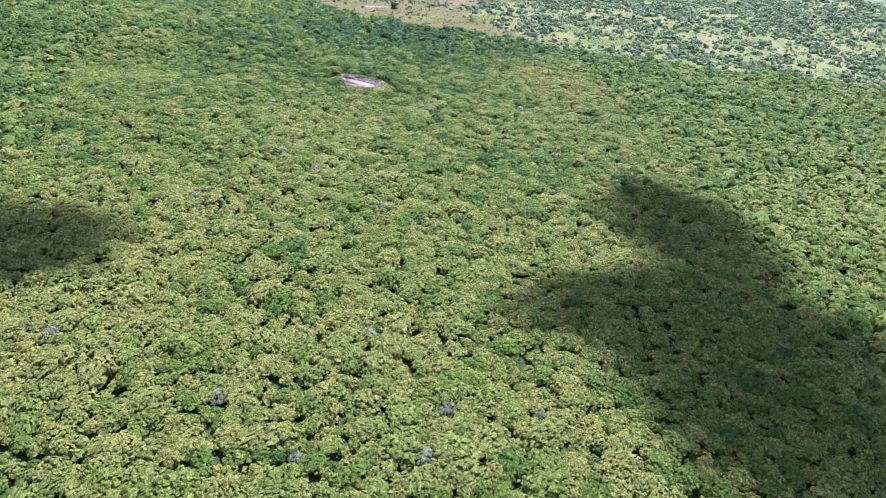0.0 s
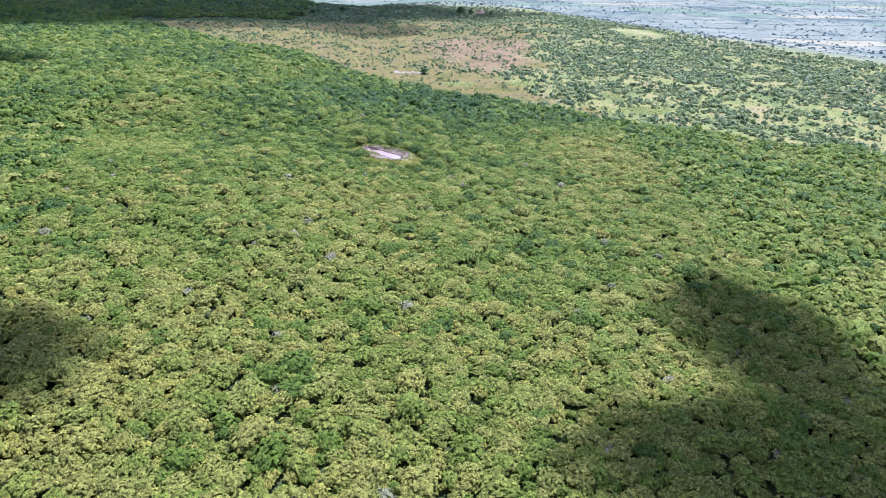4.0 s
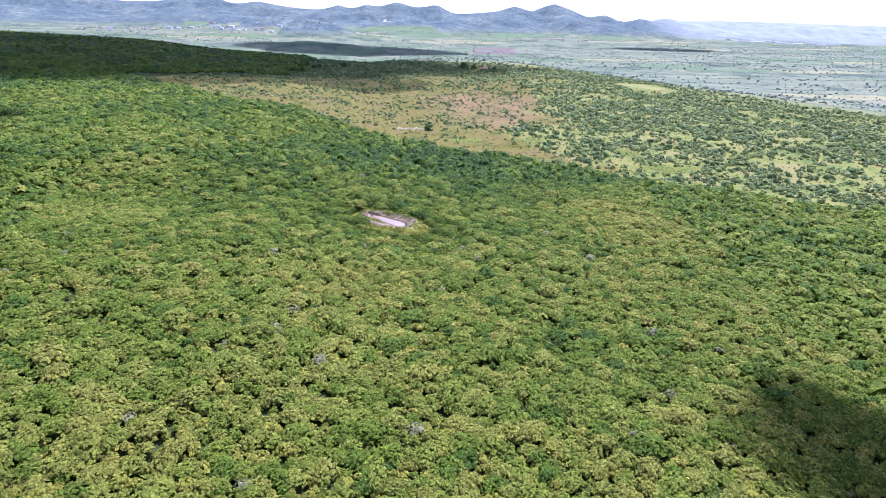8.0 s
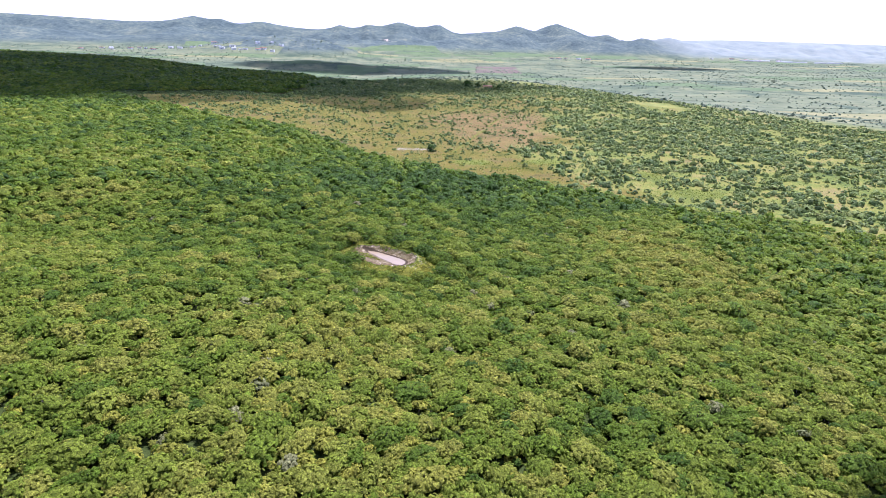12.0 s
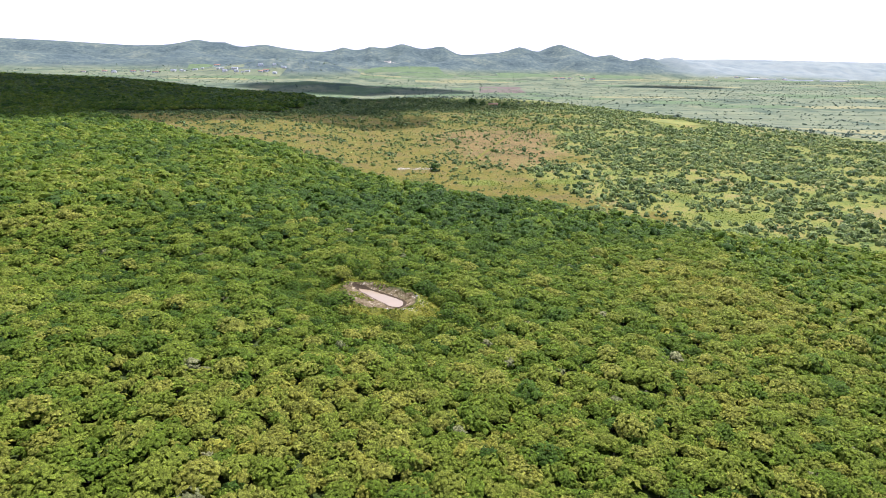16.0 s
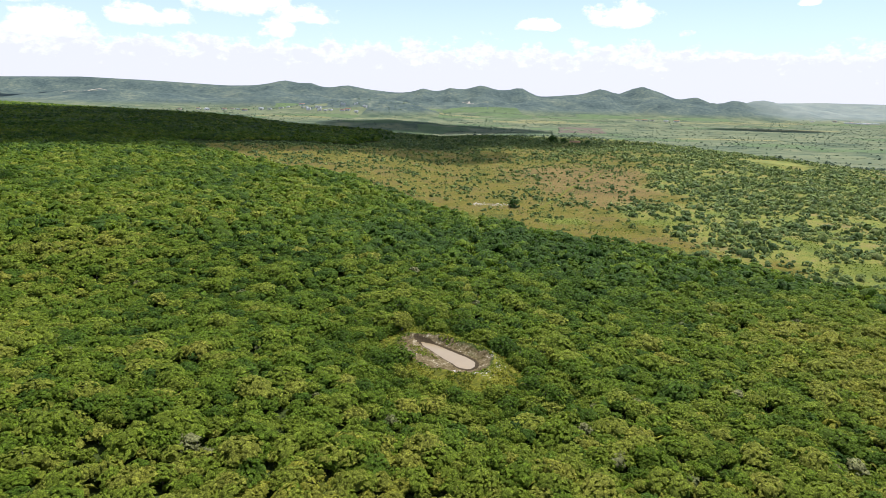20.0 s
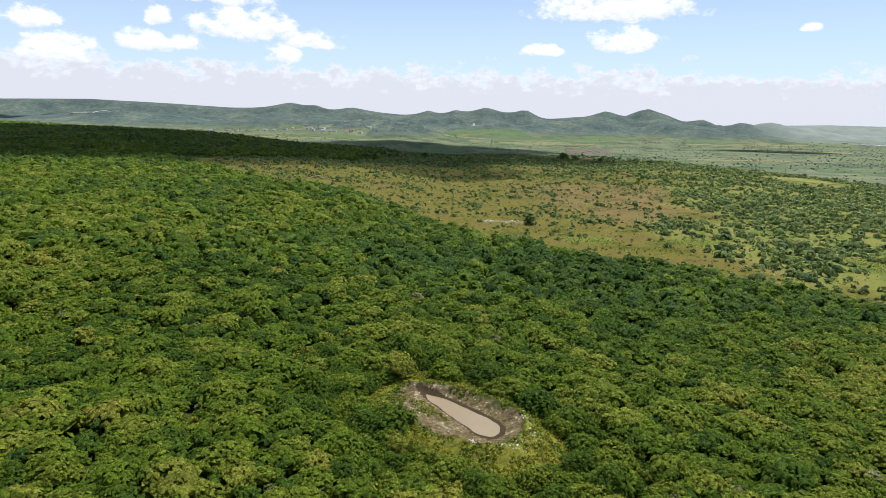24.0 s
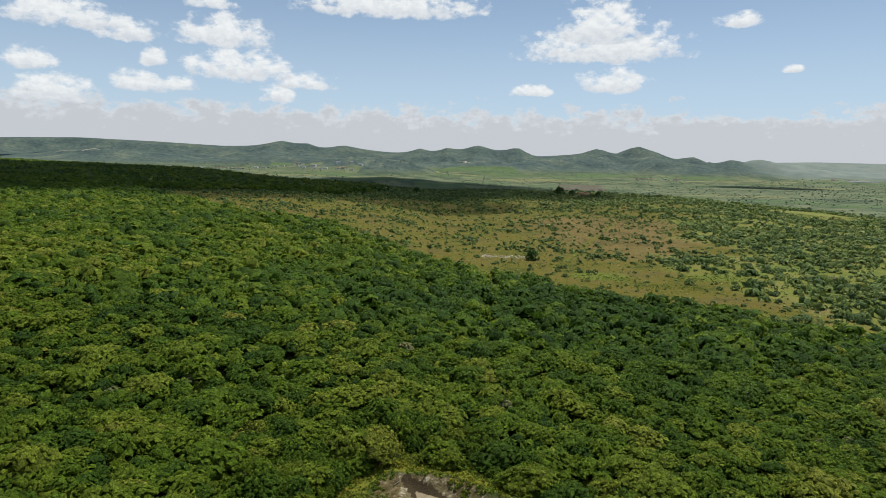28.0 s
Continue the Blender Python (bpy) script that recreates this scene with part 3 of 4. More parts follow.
def tree_tone(rng, x, y):
    """Hue of each tree: groups of paler and darker kinds, and a few yellowing ones. Tone also rises at low y and high
    x, and drops behind the pond.
    """
    t = 0.44 + 0.32 * fractal(x, y, 70, 3) + rng.normal(size=len(x)) * 0.16 + 0.15 * sm(30, -170, y) - 0.20 * sm(0, 110, y) * sm(-90, 10, x) * (1 - sm(130, 260, x)) + 0.10 * sm(60, 150, x)
    t = np.where(rng.rand(len(x)) < 0.03, t + 0.15, t)
    t = np.where(rng.rand(len(x)) < 0.04, t - 0.2, t)
    return np.clip(t, 0.02, 0.8)


def grove(name, rng, x, y, radius, rise, protos, mat, tone, label, trunk=0.0):
    """Many trees in one mesh. rise: height of the crown's foot over the ground, per metre of radius."""
    V, F, T, S, count = [], [], [], [], 0
    z = ground(x, y)
    pick = rng.randint(len(protos), size=len(x))
    angle = rng.uniform(0, 2 * math.pi, len(x))
    tall = rng.uniform(0.85, 1.25, len(x))
    stretch = rng.uniform(0.78, 1.28, len(x))
    foot = rise * (0.6 * radius + 0.4 * radius.mean())
    for k, (pv, pf) in enumerate(protos):
        w = np.where(pick == k)[0]
        if not len(w):
            continue
        c, s, r = np.cos(angle[w])[:, None], np.sin(angle[w])[:, None], radius[w][:, None]
        px, py = pv[:, 0] * stretch[w][:, None], pv[:, 1] / stretch[w][:, None]
        vx = (px * c - py * s) * r + x[w][:, None]
        vy = (px * s + py * c) * r + y[w][:, None]
        vz = pv[:, 2] * tall[w][:, None] * r + (foot + z)[w][:, None]
        n = len(pv)
        V.append(np.stack([vx, vy, vz], -1).reshape(-1, 3))
        F.append((pf[None] + (np.arange(len(w)) * n)[:, None, None] + count).reshape(-1, 3))
        T.append(np.repeat(tone[w], n))
        S.append(np.zeros(len(w) * len(pf), int))
        count += n * len(w)
    if trunk:
        pv, pf = stem(rng, 1.0, 0.09, 0.1, 4, 2)
        n = len(pv)
        vx, vy = pv[:, 0] * radius[:, None] + x[:, None], pv[:, 1] * radius[:, None] + y[:, None]
        vz = pv[:, 2] * (foot + 0.3 * radius)[:, None] + z[:, None] - 0.1
        V.append(np.stack([vx, vy, vz], -1).reshape(-1, 3))
        F.append((pf[None] + (np.arange(len(x)) * n)[:, None, None] + count).reshape(-1, 3))
        T.append(np.zeros(len(x) * n))
        S.append(np.ones(len(x) * len(pf), int))
    me = mesh_from(name, np.concatenate(V), np.concatenate(F), mat, BARK, slots=np.concatenate(S))
    me.polygons.foreach_set("use_smooth", np.ones(len(me.polygons), bool))
    me.attributes.new("tone", "FLOAT", "POINT").data.foreach_set("value", np.concatenate(T).astype(np.float32))
    return tagged(new(name, me), label, "forest", kind="stuff")


def in_view(x, y):
    """The wedge of land that the flight overlooks."""
    return (y > -352) & (x < (y + 420) * 1.06 + 20) & (x > -np.maximum((y + 420) * 0.50, (y + 200) * 0.74) - 25)


def forested(x, y):
    return (open_land(x, y) < 0.5) & (lush(x, y) < 0.55) & (pond_ring(x, y) > 1.46 + 0.14 * sm(2, 10, pond_local(x, y)[0]) + 0.08 * sm(0, 6, pond_local(x, y)[1]) + 0.4 * fractal(x, y, 9, 2)) & (y < plateau_edge(x) + 250) & (x < 420 + 0.3 * y)


rng = np.random.RandomState(11)
PROTO_A = [crown(rng, 28, 6, flat=0.40, spokes=4, leaf=0.09, clumps=5, skirt=6) for k in range(24)]
PROTO_N = [crown(rng, 46, 14, flat=0.40, spokes=5, leaf=0.06, clumps=6, skirt=6, rough=0.045) for k in range(18)]
PROTO_L = [crown(rng, 64, 20, flat=0.30, spokes=4, leaf=0.05, clumps=10, dome=0.11, spread=1.35) for k in range(14)]
PROTO_B = [crown(rng, 13, 0, flat=0.40, spokes=4, clumps=4, skirt=5, spread=1.4) for k in range(20)]
PROTO_C = [crown(rng, 4, 0, flat=0.40, spokes=4, clumps=2, skirt=4, spread=1.25) for k in range(14)]
PROTO_D = [crown(rng, 8, 0, flat=0.40, spokes=4, clumps=3, skirt=4, spread=1.35) for k in range(14)]
PROTO_S = [crown(rng, 6, 3, flat=0.55, spokes=4, leaf=0.12, clumps=3, skirt=4) for k in range(12)]
PROTO_T = [crown(rng, 4, 0, flat=0.8, spokes=4, clumps=2, power=3.0, skirt=4, spread=1.3, swell=0.4) for k in range(20)]


def near_zone(x, y):
    return (y < 75) & (np.abs(x - 12) < 150 + 0.12 * (y + 100))


def mid_zone(x, y):
    return (y < 330) & (np.abs(x) < 420)


POND_TREES = 2.75
x, y = scatter(rng, -170, 190, -352, 130, 3.05, lambda x, y: forested(x, y) & in_view(x, y) & near_zone(x, y) & (pond_ring(x, y) > POND_TREES))
size = np.clip(rng.lognormal(0.72, 0.36, len(x)), 1.1, 4.8)
broad = size > 2.7
grey = (rng.rand(len(x)) < 0.012) & ~broad
small = ~grey & ~broad
close = small & (y > -70) & (np.abs(x - 8) < 105)
small = small & ~close
grove("forest", rng, x[small], y[small], size[small], 1.0, PROTO_A, LEAF, tree_tone(rng, x[small], y[small]), "dense green dry-forest canopy of rounded bushy crowns", trunk=1.0)
grove("forest", rng, x[close], y[close], size[close], 1.0, PROTO_N, LEAF, tree_tone(rng, x[close], y[close]), "leafy green dry-forest canopy round the pond", trunk=1.0)
grove("forest", rng, x[broad], y[broad], size[broad], 0.8, PROTO_L, LEAF, tree_tone(rng, x[broad], y[broad]), "broad flat-topped crowns standing over the green forest", trunk=1.0)
grove("forest", rng, x[grey], y[grey], size[grey], 1.0, PROTO_A, GREY_LEAF, rng.uniform(0, 1, grey.sum()), "half-bare grey-green trees scattered in the forest", trunk=1.0)
x, y = scatter(rng, -425, 425, -352, 335, 3.8, lambda x, y: forested(x, y) & in_view(x, y) & ~near_zone(x, y) & mid_zone(x, y))
grove("forest", rng, x, y, np.clip(rng.lognormal(0.88, 0.28, len(x)), 1.3, 4.8), 0.8, PROTO_B, LEAF, tree_tone(rng, x, y), "dense green canopy of the farther forest")
def middle_left(x, y):
    return (x > -560) & (y < 760)


x, y = scatter(rng, -560, 430, -100, 760, 5.0, lambda x, y: forested(x, y) & in_view(x, y) & ~near_zone(x, y) & ~mid_zone(x, y) & middle_left(x, y))
grove("forest", rng, x, y, np.clip(rng.normal(3.1, 0.7, len(x)), 1.8, 5.0), 0.8, PROTO_D, LEAF, tree_tone(rng, x, y), "green forest canopy sloping up behind the pasture")
x, y = scatter(rng, -2300, 430, -100, 2200, 7.2, lambda x, y: forested(x, y) & in_view(x, y) & ~near_zone(x, y) & ~mid_zone(x, y) & ~middle_left(x, y))
grove("forest", rng, x, y, np.clip(rng.normal(4.6, 0.9, len(x)), 2.5, 6.8), 0.5, PROTO_C, LEAF, tree_tone(rng, x, y), "far dark forest covering the plateau to its edge")
x, y = scatter(rng, -170, 240, -352, 215, 4.8, lambda x, y: in_view(x, y) & (open_land(x, y) < 0.5) & (pond_ring(x, y) > POND_TREES))
grove("undergrowth", rng, x, y, rng.uniform(1.2, 2.5, len(x)), 0.3, PROTO_S, LEAF, np.clip(tree_tone(rng, x, y) + 0.1, 0, 0.95), "low green shrubs filling gaps under the trees")
x, y = scatter(rng, -420, 420, -640, 120, 5.6, lambda x, y: forested(x, y) & ~in_view(x, y))
grove("forest", rng, x, y, np.clip(rng.normal(3.7, 0.8, len(x)), 2.0, 5.5), 0.5, PROTO_C, LEAF, tree_tone(rng, x, y), "green canopy of the surrounding forest")

# ---- trees round the pond, one by one ----
def part(name, me, parent, label=""):
    ob = new(name, me)
    ob.parent = parent
    return tagged(ob, label)


def tone_mesh(name, v, f, mat, tone):
    me = mesh_from(name, v, f, mat)
    me.polygons.foreach_set("use_smooth", np.ones(len(f), bool))
    me.attributes.new("tone", "FLOAT", "POINT").data.foreach_set("value", np.full(len(v), tone, np.float32))
    return me


def tree(rng, radius, tone, label, leaves=260, rise=0.42):
    """A tree: crooked trunk, limbs and a crown of many sprays."""
    root = new("tree")
    pv, pf = crown(rng, 120, leaves // 2, flat=0.46, spokes=5, leaf=0.05, clumps=12, rough=0.06, dome=0.2)
    v = pv * radius
    v[:, 2] += rise * radius
    part("crown", tone_mesh("crown", v, pf, LEAF, tone), root)
    tv, tf = stem(rng, radius * (rise + 0.35), radius * 0.075, 0.15, 6, 5)
    part("trunk", mesh_from("trunk", tv, tf, BARK), root)
    for k in range(3):
        lv, lf = stem(rng, radius * 0.9, radius * 0.04, 0.2, 5, 4)
        m = np.array(pose(0, 0, radius * rise * 0.45, 38 + 8 * k, 0, 120 * k + 25))
        part("limb", mesh_from("limb", lv @ m[:3, :3].T + m[:3, 3], lf, BARK), root)
    return tagged(root, label, "tree", group="trees round the pond")


rng = np.random.RandomState(23)
KINDS = [tree(rng, 2.25, tone, label) for tone, label in (
    (0.30, "dark green bushy tree beside the pond"), (0.38, "deep green rounded tree beside the pond"), (0.46, "mid-green spreading tree beside the pond"),
    (0.52, "fresh green bushy tree beside the pond"), (0.60, "pale green leafy tree beside the pond"), (0.74, "yellow-green feathery tree beside the pond"))]
x, y = scatter(rng, -70, 90, -75, 60, 2.8, lambda x, y: forested(x, y) & (pond_ring(x, y) <= POND_TREES) & (np.hypot(x + 3.2, y - 3.6) > 4.6))
tone = tree_tone(rng, x, y)
used = set()
for px, py, t in zip(x, y, tone):
    k = int(np.clip(round((t - 0.28) / 0.075), 0, 5))
    size = float(np.clip(rng.lognormal(-0.02, 0.25), 0.6, 1.6))
    m = pose(px, py, float(ground(px, py)) - 0.1, 0, 0, rng.uniform(0, 360)) @ Matrix.Diagonal((size * rng.uniform(.85, 1.2), size * rng.uniform(.85, 1.2), size * rng.uniform(.9, 1.2), 1))
    if k in used:
        copy_thing(KINDS[k], m)
    else:
        KINDS[k].matrix_basis = m
        used.add(k)
for k, ob in enumerate(KINDS):
    if k not in used:
        ob.matrix_basis = pose(-42 - 5 * k, 12, float(ground(-42 - 5 * k, 12)))
leaning = tree(rng, 3.4, 0.74, "broad yellow-green tree with a pale crooked trunk leaning over the pond", 420, 1.05)
leaning.matrix_basis = pose(-4.2, 6.5, float(ground(-4.2, 6.5)), 0, 13, 0)


YELLOWING = ((-58, -284), (-52, -273), (4, -268), (-21, -291), (56, -304), (112, -252), (-12, -168), (-64, -252), (-35, 66), (-12, -93), (-21, -91))
first_yellow = None
for px, py in YELLOWING:
    s = rng.uniform(0.75, 1.3)
    m = pose(px, py, float(ground(px, py)) + 0.4, 0, 0, rng.uniform(0, 360)) @ Matrix.Diagonal((s, s, s, 1))
    if first_yellow is None:
        first_yellow = tree(rng, 2.2, 0.9, "yellow-leaved tree standing out of the green canopy", 120, 0.85)
        first_yellow["group"] = "yellow trees in the forest"
        first_yellow.matrix_basis = m
    else:
        copy_thing(first_yellow, m)


def at_ground(x, y, sink=0.0, turn_z=0.0, s=1.0):
    return pose(x, y, float(ground(x, y)) - sink, 0, 0, turn_z) @ Matrix.Diagonal((s, s, s, 1))


def from_pond(u, v):
    return POND[0] + u * AXIS[0] - v * AXIS[1], POND[1] + u * AXIS[1] + v * AXIS[0]


# ---- the pond's bank: stones, weeds, fallen wood ----
def stone_mesh(rng, name="stone"):
    v = ICO_V * rng.uniform(0.7, 1.2, (12, 1)) * np.array([1, rng.uniform(.6, .95), rng.uniform(.4, .65)])
    return mesh_from(name, v, ICO_F, STONE)


STONES = [stone_mesh(rng) for k in range(6)]
for k in range(150):
    a = rng.uniform(-1.05, 1.5)
    d = rng.normal(1.09, 0.06)
    px, py = from_pond(2.0 + 17.5 * d * math.cos(a), -2.2 + 10.2 * d * math.sin(a) * (1.0 if a > 0 else 0.75))
    ob = new("stone", STONES[k % 6])
    s = float(np.clip(rng.lognormal(-1.65, 0.42), 0.1, 0.6))
    ob.matrix_basis = at_ground(px, py, 0.1 * s, rng.uniform(0, 360), s)
    tagged(ob, "pale limestone lump lying on the pond bank", "stone", group="stones on the pond bank")
for k in range(26):
    px, py = from_pond(rng.uniform(-14, 14), rng.uniform(3.5, 9.5) if k % 2 else rng.uniform(-10, -6))
    ob = new("stone", STONES[k % 6])
    s = rng.uniform(0.12, 0.34)
    ob.matrix_basis = at_ground(px, py, 0.1 * s, rng.uniform(0, 360), s)
    tagged(ob, "small grey stone half sunk in the pond's mud", "stone", group="stones in the pond's mud")


def weed_proto(rng):
    """A low tuft of herbs: blades standing out of one root."""
    V, F = [], []
    for k in range(9):
        a, r, h = rng.uniform(0, 6.28), rng.uniform(.25, .8), rng.uniform(.5, 1.1)
        d = np.array([math.cos(a), math.sin(a), 0])
        s = np.array([-d[1], d[0], 0]) * .2
        base = d * r * .3
        V += [base - s, base + s, d * r + s * .8 + np.array([0, 0, h * .8]), d * r * 1.25 - s * .6 + np.array([0, 0, h])]
        F += [(4 * k, 4 * k + 1, 4 * k + 2), (4 * k, 4 * k + 2, 4 * k + 3)]
    return np.array(V), np.array(F)


def weeds_keep(x, y):
    e = pond_ring(x, y)
    return (e > 0.72 + 0.45 * vnoise(x, y, 3.0) + 0.1 * sm(0, -3, pond_local(x, y)[1]) - 0.2 * sm(-1, -4, pond_local(x, y)[1]) * sm(1.3, 1.0, e) - 0.12 * sm(2, 5, pond_local(x, y)[1]) + 0.16 * sm(6, 12, pond_local(x, y)[0])) & (e < 1.9) & (pond_water(x, y) > 1.6)


WEEDS = [crown(rng, 4, 3, flat=0.6, spokes=4, leaf=0.2, clumps=2, skirt=3, rough=0.1) for k in range(8)] + [weed_proto(rng) for k in range(3)]
x, y = rng.uniform(-40, 60, 36000), rng.uniform(-48, 32, 36000)
keep = weeds_keep(x, y) & (vnoise(x, y, 2.5) > 0.15)
x, y = x[keep], y[keep]
grove("weeds", rng, x, y, rng.uniform(0.18, 0.45, len(x)), -0.1, WEEDS, LEAF, np.clip(0.88 + 0.5 * fractal(x, y, 6, 3) + rng.normal(size=len(x)) * .15 - 0.25 * sm(1.15, 0.85, pond_ring(x, y)), .3, 0.98), "yellow-green weeds growing round the pond bank")
x, y = scatter(rng, -10, 30, -30, 8, 0.55, lambda x, y: (np.hypot((pond_local(x, y)[0] + 3.5) / 7, (pond_local(x, y)[1] + 4.2) / 2.4) < 0.5 + 0.7 * vnoise(x, y, 2.5)) & (pond_water(x, y) > 1.5))
grove("weeds", rng, x, y, rng.uniform(0.15, 0.4, len(x)), -0.1, WEEDS, LEAF, np.clip(0.7 + rng.normal(size=len(x)) * .1, .4, 0.95), "sparse weeds on the dried mud of the pond")

x, y = rng.uniform(-60, 280, 30000), rng.uniform(20, 240, 30000)
keep = lush(x, y) > 0.35
x, y = x[keep], y[keep]
grove("weeds", rng, x, y, rng.uniform(0.2, 0.45, len(x)), 0.0, WEEDS, LEAF, np.clip(0.72 + rng.normal(size=len(x)) * .1, .4, 0.95), "tall fresh grass in the forest's small glades")

for u, v, spin, length in ((0.9, 10.0, 20, 3.2), (4.0, 9.4, 75, 2.3), (-13.5, -1.0, 140, 2.6), (8.0, 9.0, 10, 1.8)):
    px, py = from_pond(u, v)
    lv, lf = stem(rng, length, 0.11, 0.25, 6, 6)
    branch = new("fallen_branch", mesh_from("fallen_branch", lv, lf, BARK))
    branch.matrix_basis = pose(px, py, float(ground(px, py)) + 0.15, 84, 0, spin)
    tagged(branch, "grey dead branch lying on the pond bank", "branch")

# ---- pasture: bushes, the white rubble, the single tree ----
def bush(rng, radius, tone, label):
    root = new("bush")
    pv, pf = crown(rng, 22, 16, flat=0.85, leaf=0.1, clumps=5, power=3.0, swell=0.4)
    v = pv * radius
    v[:, 2] -= 0.05 * radius
    part("crown", tone_mesh("crown", v, pf, SCRUB, tone), root)
    tv, tf = stem(rng, radius * 0.7, radius * 0.08, 0.1, 5, 3)
    part("stem", mesh_from("stem", tv, tf, BARK), root)
    return tagged(root, label, "bush", group="bushes on the pasture")


rng = np.random.RandomState(31)


def bush_keep(x, y):
    """Scrub on the open land: sparse on the pasture, closer on its far side and where the bare soil ends."""
    behind = sm(-25, 40, y - far_line(x) + 60 * fractal(x, y, 60, 3))
    density = 0.036 + 0.056 * green_side(x, y) + (0.05 + 0.12 * sm(0, -150, x)) * behind
    clump = np.clip(0.15 + 3.2 * (vnoise(x, y, 26) * 0.5 + vnoise(x, y, 9) * 0.5 - 0.30), 0.15, 2.0)
    flowers = (x > 385) & (x < 455) & (y > 545) & (y < 640)
    return (open_land(x, y) > 0.6) & ~flowers & in_view(x, y) & (lush(x, y) < 0.5) & (rng.rand(len(x)) < density * clump / 0.12 * (1 - sm(-40, 330, y - plateau_edge(x))))


x, y = rng.uniform(-300, 760, 138000), rng.uniform(-80, 1120, 138000)
keep = bush_keep(x, y)
x, y = x[keep], y[keep]
wide = np.maximum(green_side(x, y), 0.8 * sm(450, 650, y))
size = np.clip(rng.lognormal(0.0, 0.45, len(x)), 0.35, 2.2) * (1 + 0.5 * wide)
near = (y < 300) & (x < 175) & (x > -40)
order = np.argsort(np.where(near, np.hypot(x - 100, y - 200), 1e9))[:150]
single = np.zeros(len(x), bool)
single[order] = near[order]
BUSHES = [bush(rng, 1.0, t, label) for t, label in ((0.32, "dark green round bush on yellow pasture"), (0.5, "olive green bush on yellow pasture"), (0.72, "pale dusty green bush on dry pasture"))]
first = [True] * 3
for px, py, s in zip(x[single], y[single], size[single]):
    k = rng.randint(3)
    m = at_ground(px, py, 0.05, rng.uniform(0, 360), float(s))
    if first[k]:
        BUSHES[k].matrix_basis = m
        first[k] = False
    else:
        copy_thing(BUSHES[k], m)
rest = ~single
grove("scrub", rng, x[rest], y[rest], size[rest], -0.15, PROTO_T, SCRUB, np.clip(0.15 + 0.24 * wide[rest] + rng.normal(size=rest.sum()) * .24, 0, 1), "scattered dark green scrub on the open pasture")

TUFTS = [crown(rng, 2, 0, flat=0.7, spokes=4, clumps=1, skirt=3, spread=0.9) for k in range(12)]
x, y = rng.uniform(-300, 620, 60000), rng.uniform(-60, 760, 60000)
keep = (open_land(x, y) > 0.5) & in_view(x, y) & (y < plateau_edge(x)) & (rng.rand(len(x)) < 0.25 + 0.9 * vnoise(x, y, 14) * vnoise(x, y, 45))
x, y = x[keep], y[keep]
grove("grass_tufts", rng, x, y, rng.lognormal(-0.55, 0.35, len(x)), -0.15, TUFTS, SCRUB, np.clip(0.75 + 0.5 * fractal(x, y, 30, 3) + rng.normal(size=len(x)) * .22, 0.1, 1), "olive tufts of tall grass and small herbs on the pasture")

lone = tree(rng, 3.6, -0.15, "dark green single tree beside the white rubble", 120, 0.25)
lone.matrix_basis = at_ground(57.5, 248) @ Matrix.Diagonal((1.1, 1.1, 1.7, 1))
lone["group"] = "single trees"

rubble = new("rubble_patch")
rubble.location = (44, 256, float(ground(44, 256)))
for k in range(130):
    px, py = rng.uniform(-14, 12), rng.normal(0, 2.8)
    wx, wy = 44 + px, 256 - 0.12 * px + py
    ob = new("stone", STONES[k % 6])
    s = float(np.clip(rng.lognormal(-0.75, 0.45), 0.2, 1.2))
    ob.parent = rubble
    ob.matrix_basis = Matrix.Translation((px, wy - 256, float(ground(wx, wy)) - float(ground(44, 256)))) @ pose(0, 0, 0, 0, 0, rng.uniform(0, 360)) @ Matrix.Diagonal((s, s, s * .7, 1))
tagged(rubble, "long low spread of white limestone rubble on pasture", "rubble")

# ---- buildings ----
def box_bm(bm, x0, x1, y0, y1, z0, z1):
    r = bmesh.ops.create_cube(bm, size=1)
    for v in r["verts"]:
        v.co = ((x0 + x1) / 2 + v.co.x * (x1 - x0), (y0 + y1) / 2 + v.co.y * (y1 - y0), (z0 + z1) / 2 + v.co.z * (z1 - z0))


def bm_part(name, boxes, mat, parent, label=""):
    bm = bmesh.new()
    for b in boxes:
        box_bm(bm, *b)
    me = bpy.data.meshes.new(name)
    bm.to_mesh(me)
    bm.free()
    me.materials.append(mat)
    return part(name, me, parent, label)


def gable(name, w, d, z, h, mat, parent, label=""):
    o = 0.4
    V = [(-w / 2 - o, -d / 2 - o, z), (w / 2 + o, -d / 2 - o, z), (w / 2 + o, d / 2 + o, z), (-w / 2 - o, d / 2 + o, z), (-w / 2 - o, 0, z + h), (w / 2 + o, 0, z + h)]
    F = [(0, 1, 5), (0, 5, 4), (2, 3, 4), (2, 4, 5), (0, 4, 3), (1, 2, 5), (0, 3, 2), (0, 2, 1)]
    return part(name, mesh_from(name, V, F, mat), parent, label)


def house(w, d, h, wall_mat, roof_mat, label, flat=False):
    root = new("house")
    bm_part("wall", [(-w / 2, w / 2, -d / 2, d / 2, -1.5, h)], wall_mat, root)
    if flat:
        bm_part("roof", [(-w / 2 - .2, w / 2 + .2, -d / 2 - .2, d / 2 + .2, h, h + .3)], roof_mat, root)
    else:
        gable("roof", w, d, h, h * 0.4, roof_mat, root)
    bm_part("door", [(-.5, .5, -d / 2 - .05, -d / 2 + .02, 0, 2.1)], DARK_OPENING, root)
    for wx in (-w / 3, w / 3):
        bm_part("window", [(wx - .6, wx + .6, -d / 2 - .05, -d / 2 + .02, 1.0, 2.1)], DARK_OPENING, root)
    return tagged(root, label, "house")


farmhouse = house(15, 7, 3.4, OCHRE, ROOF_CLAY, "small ochre farmhouse with a clay roof at the plateau's edge")
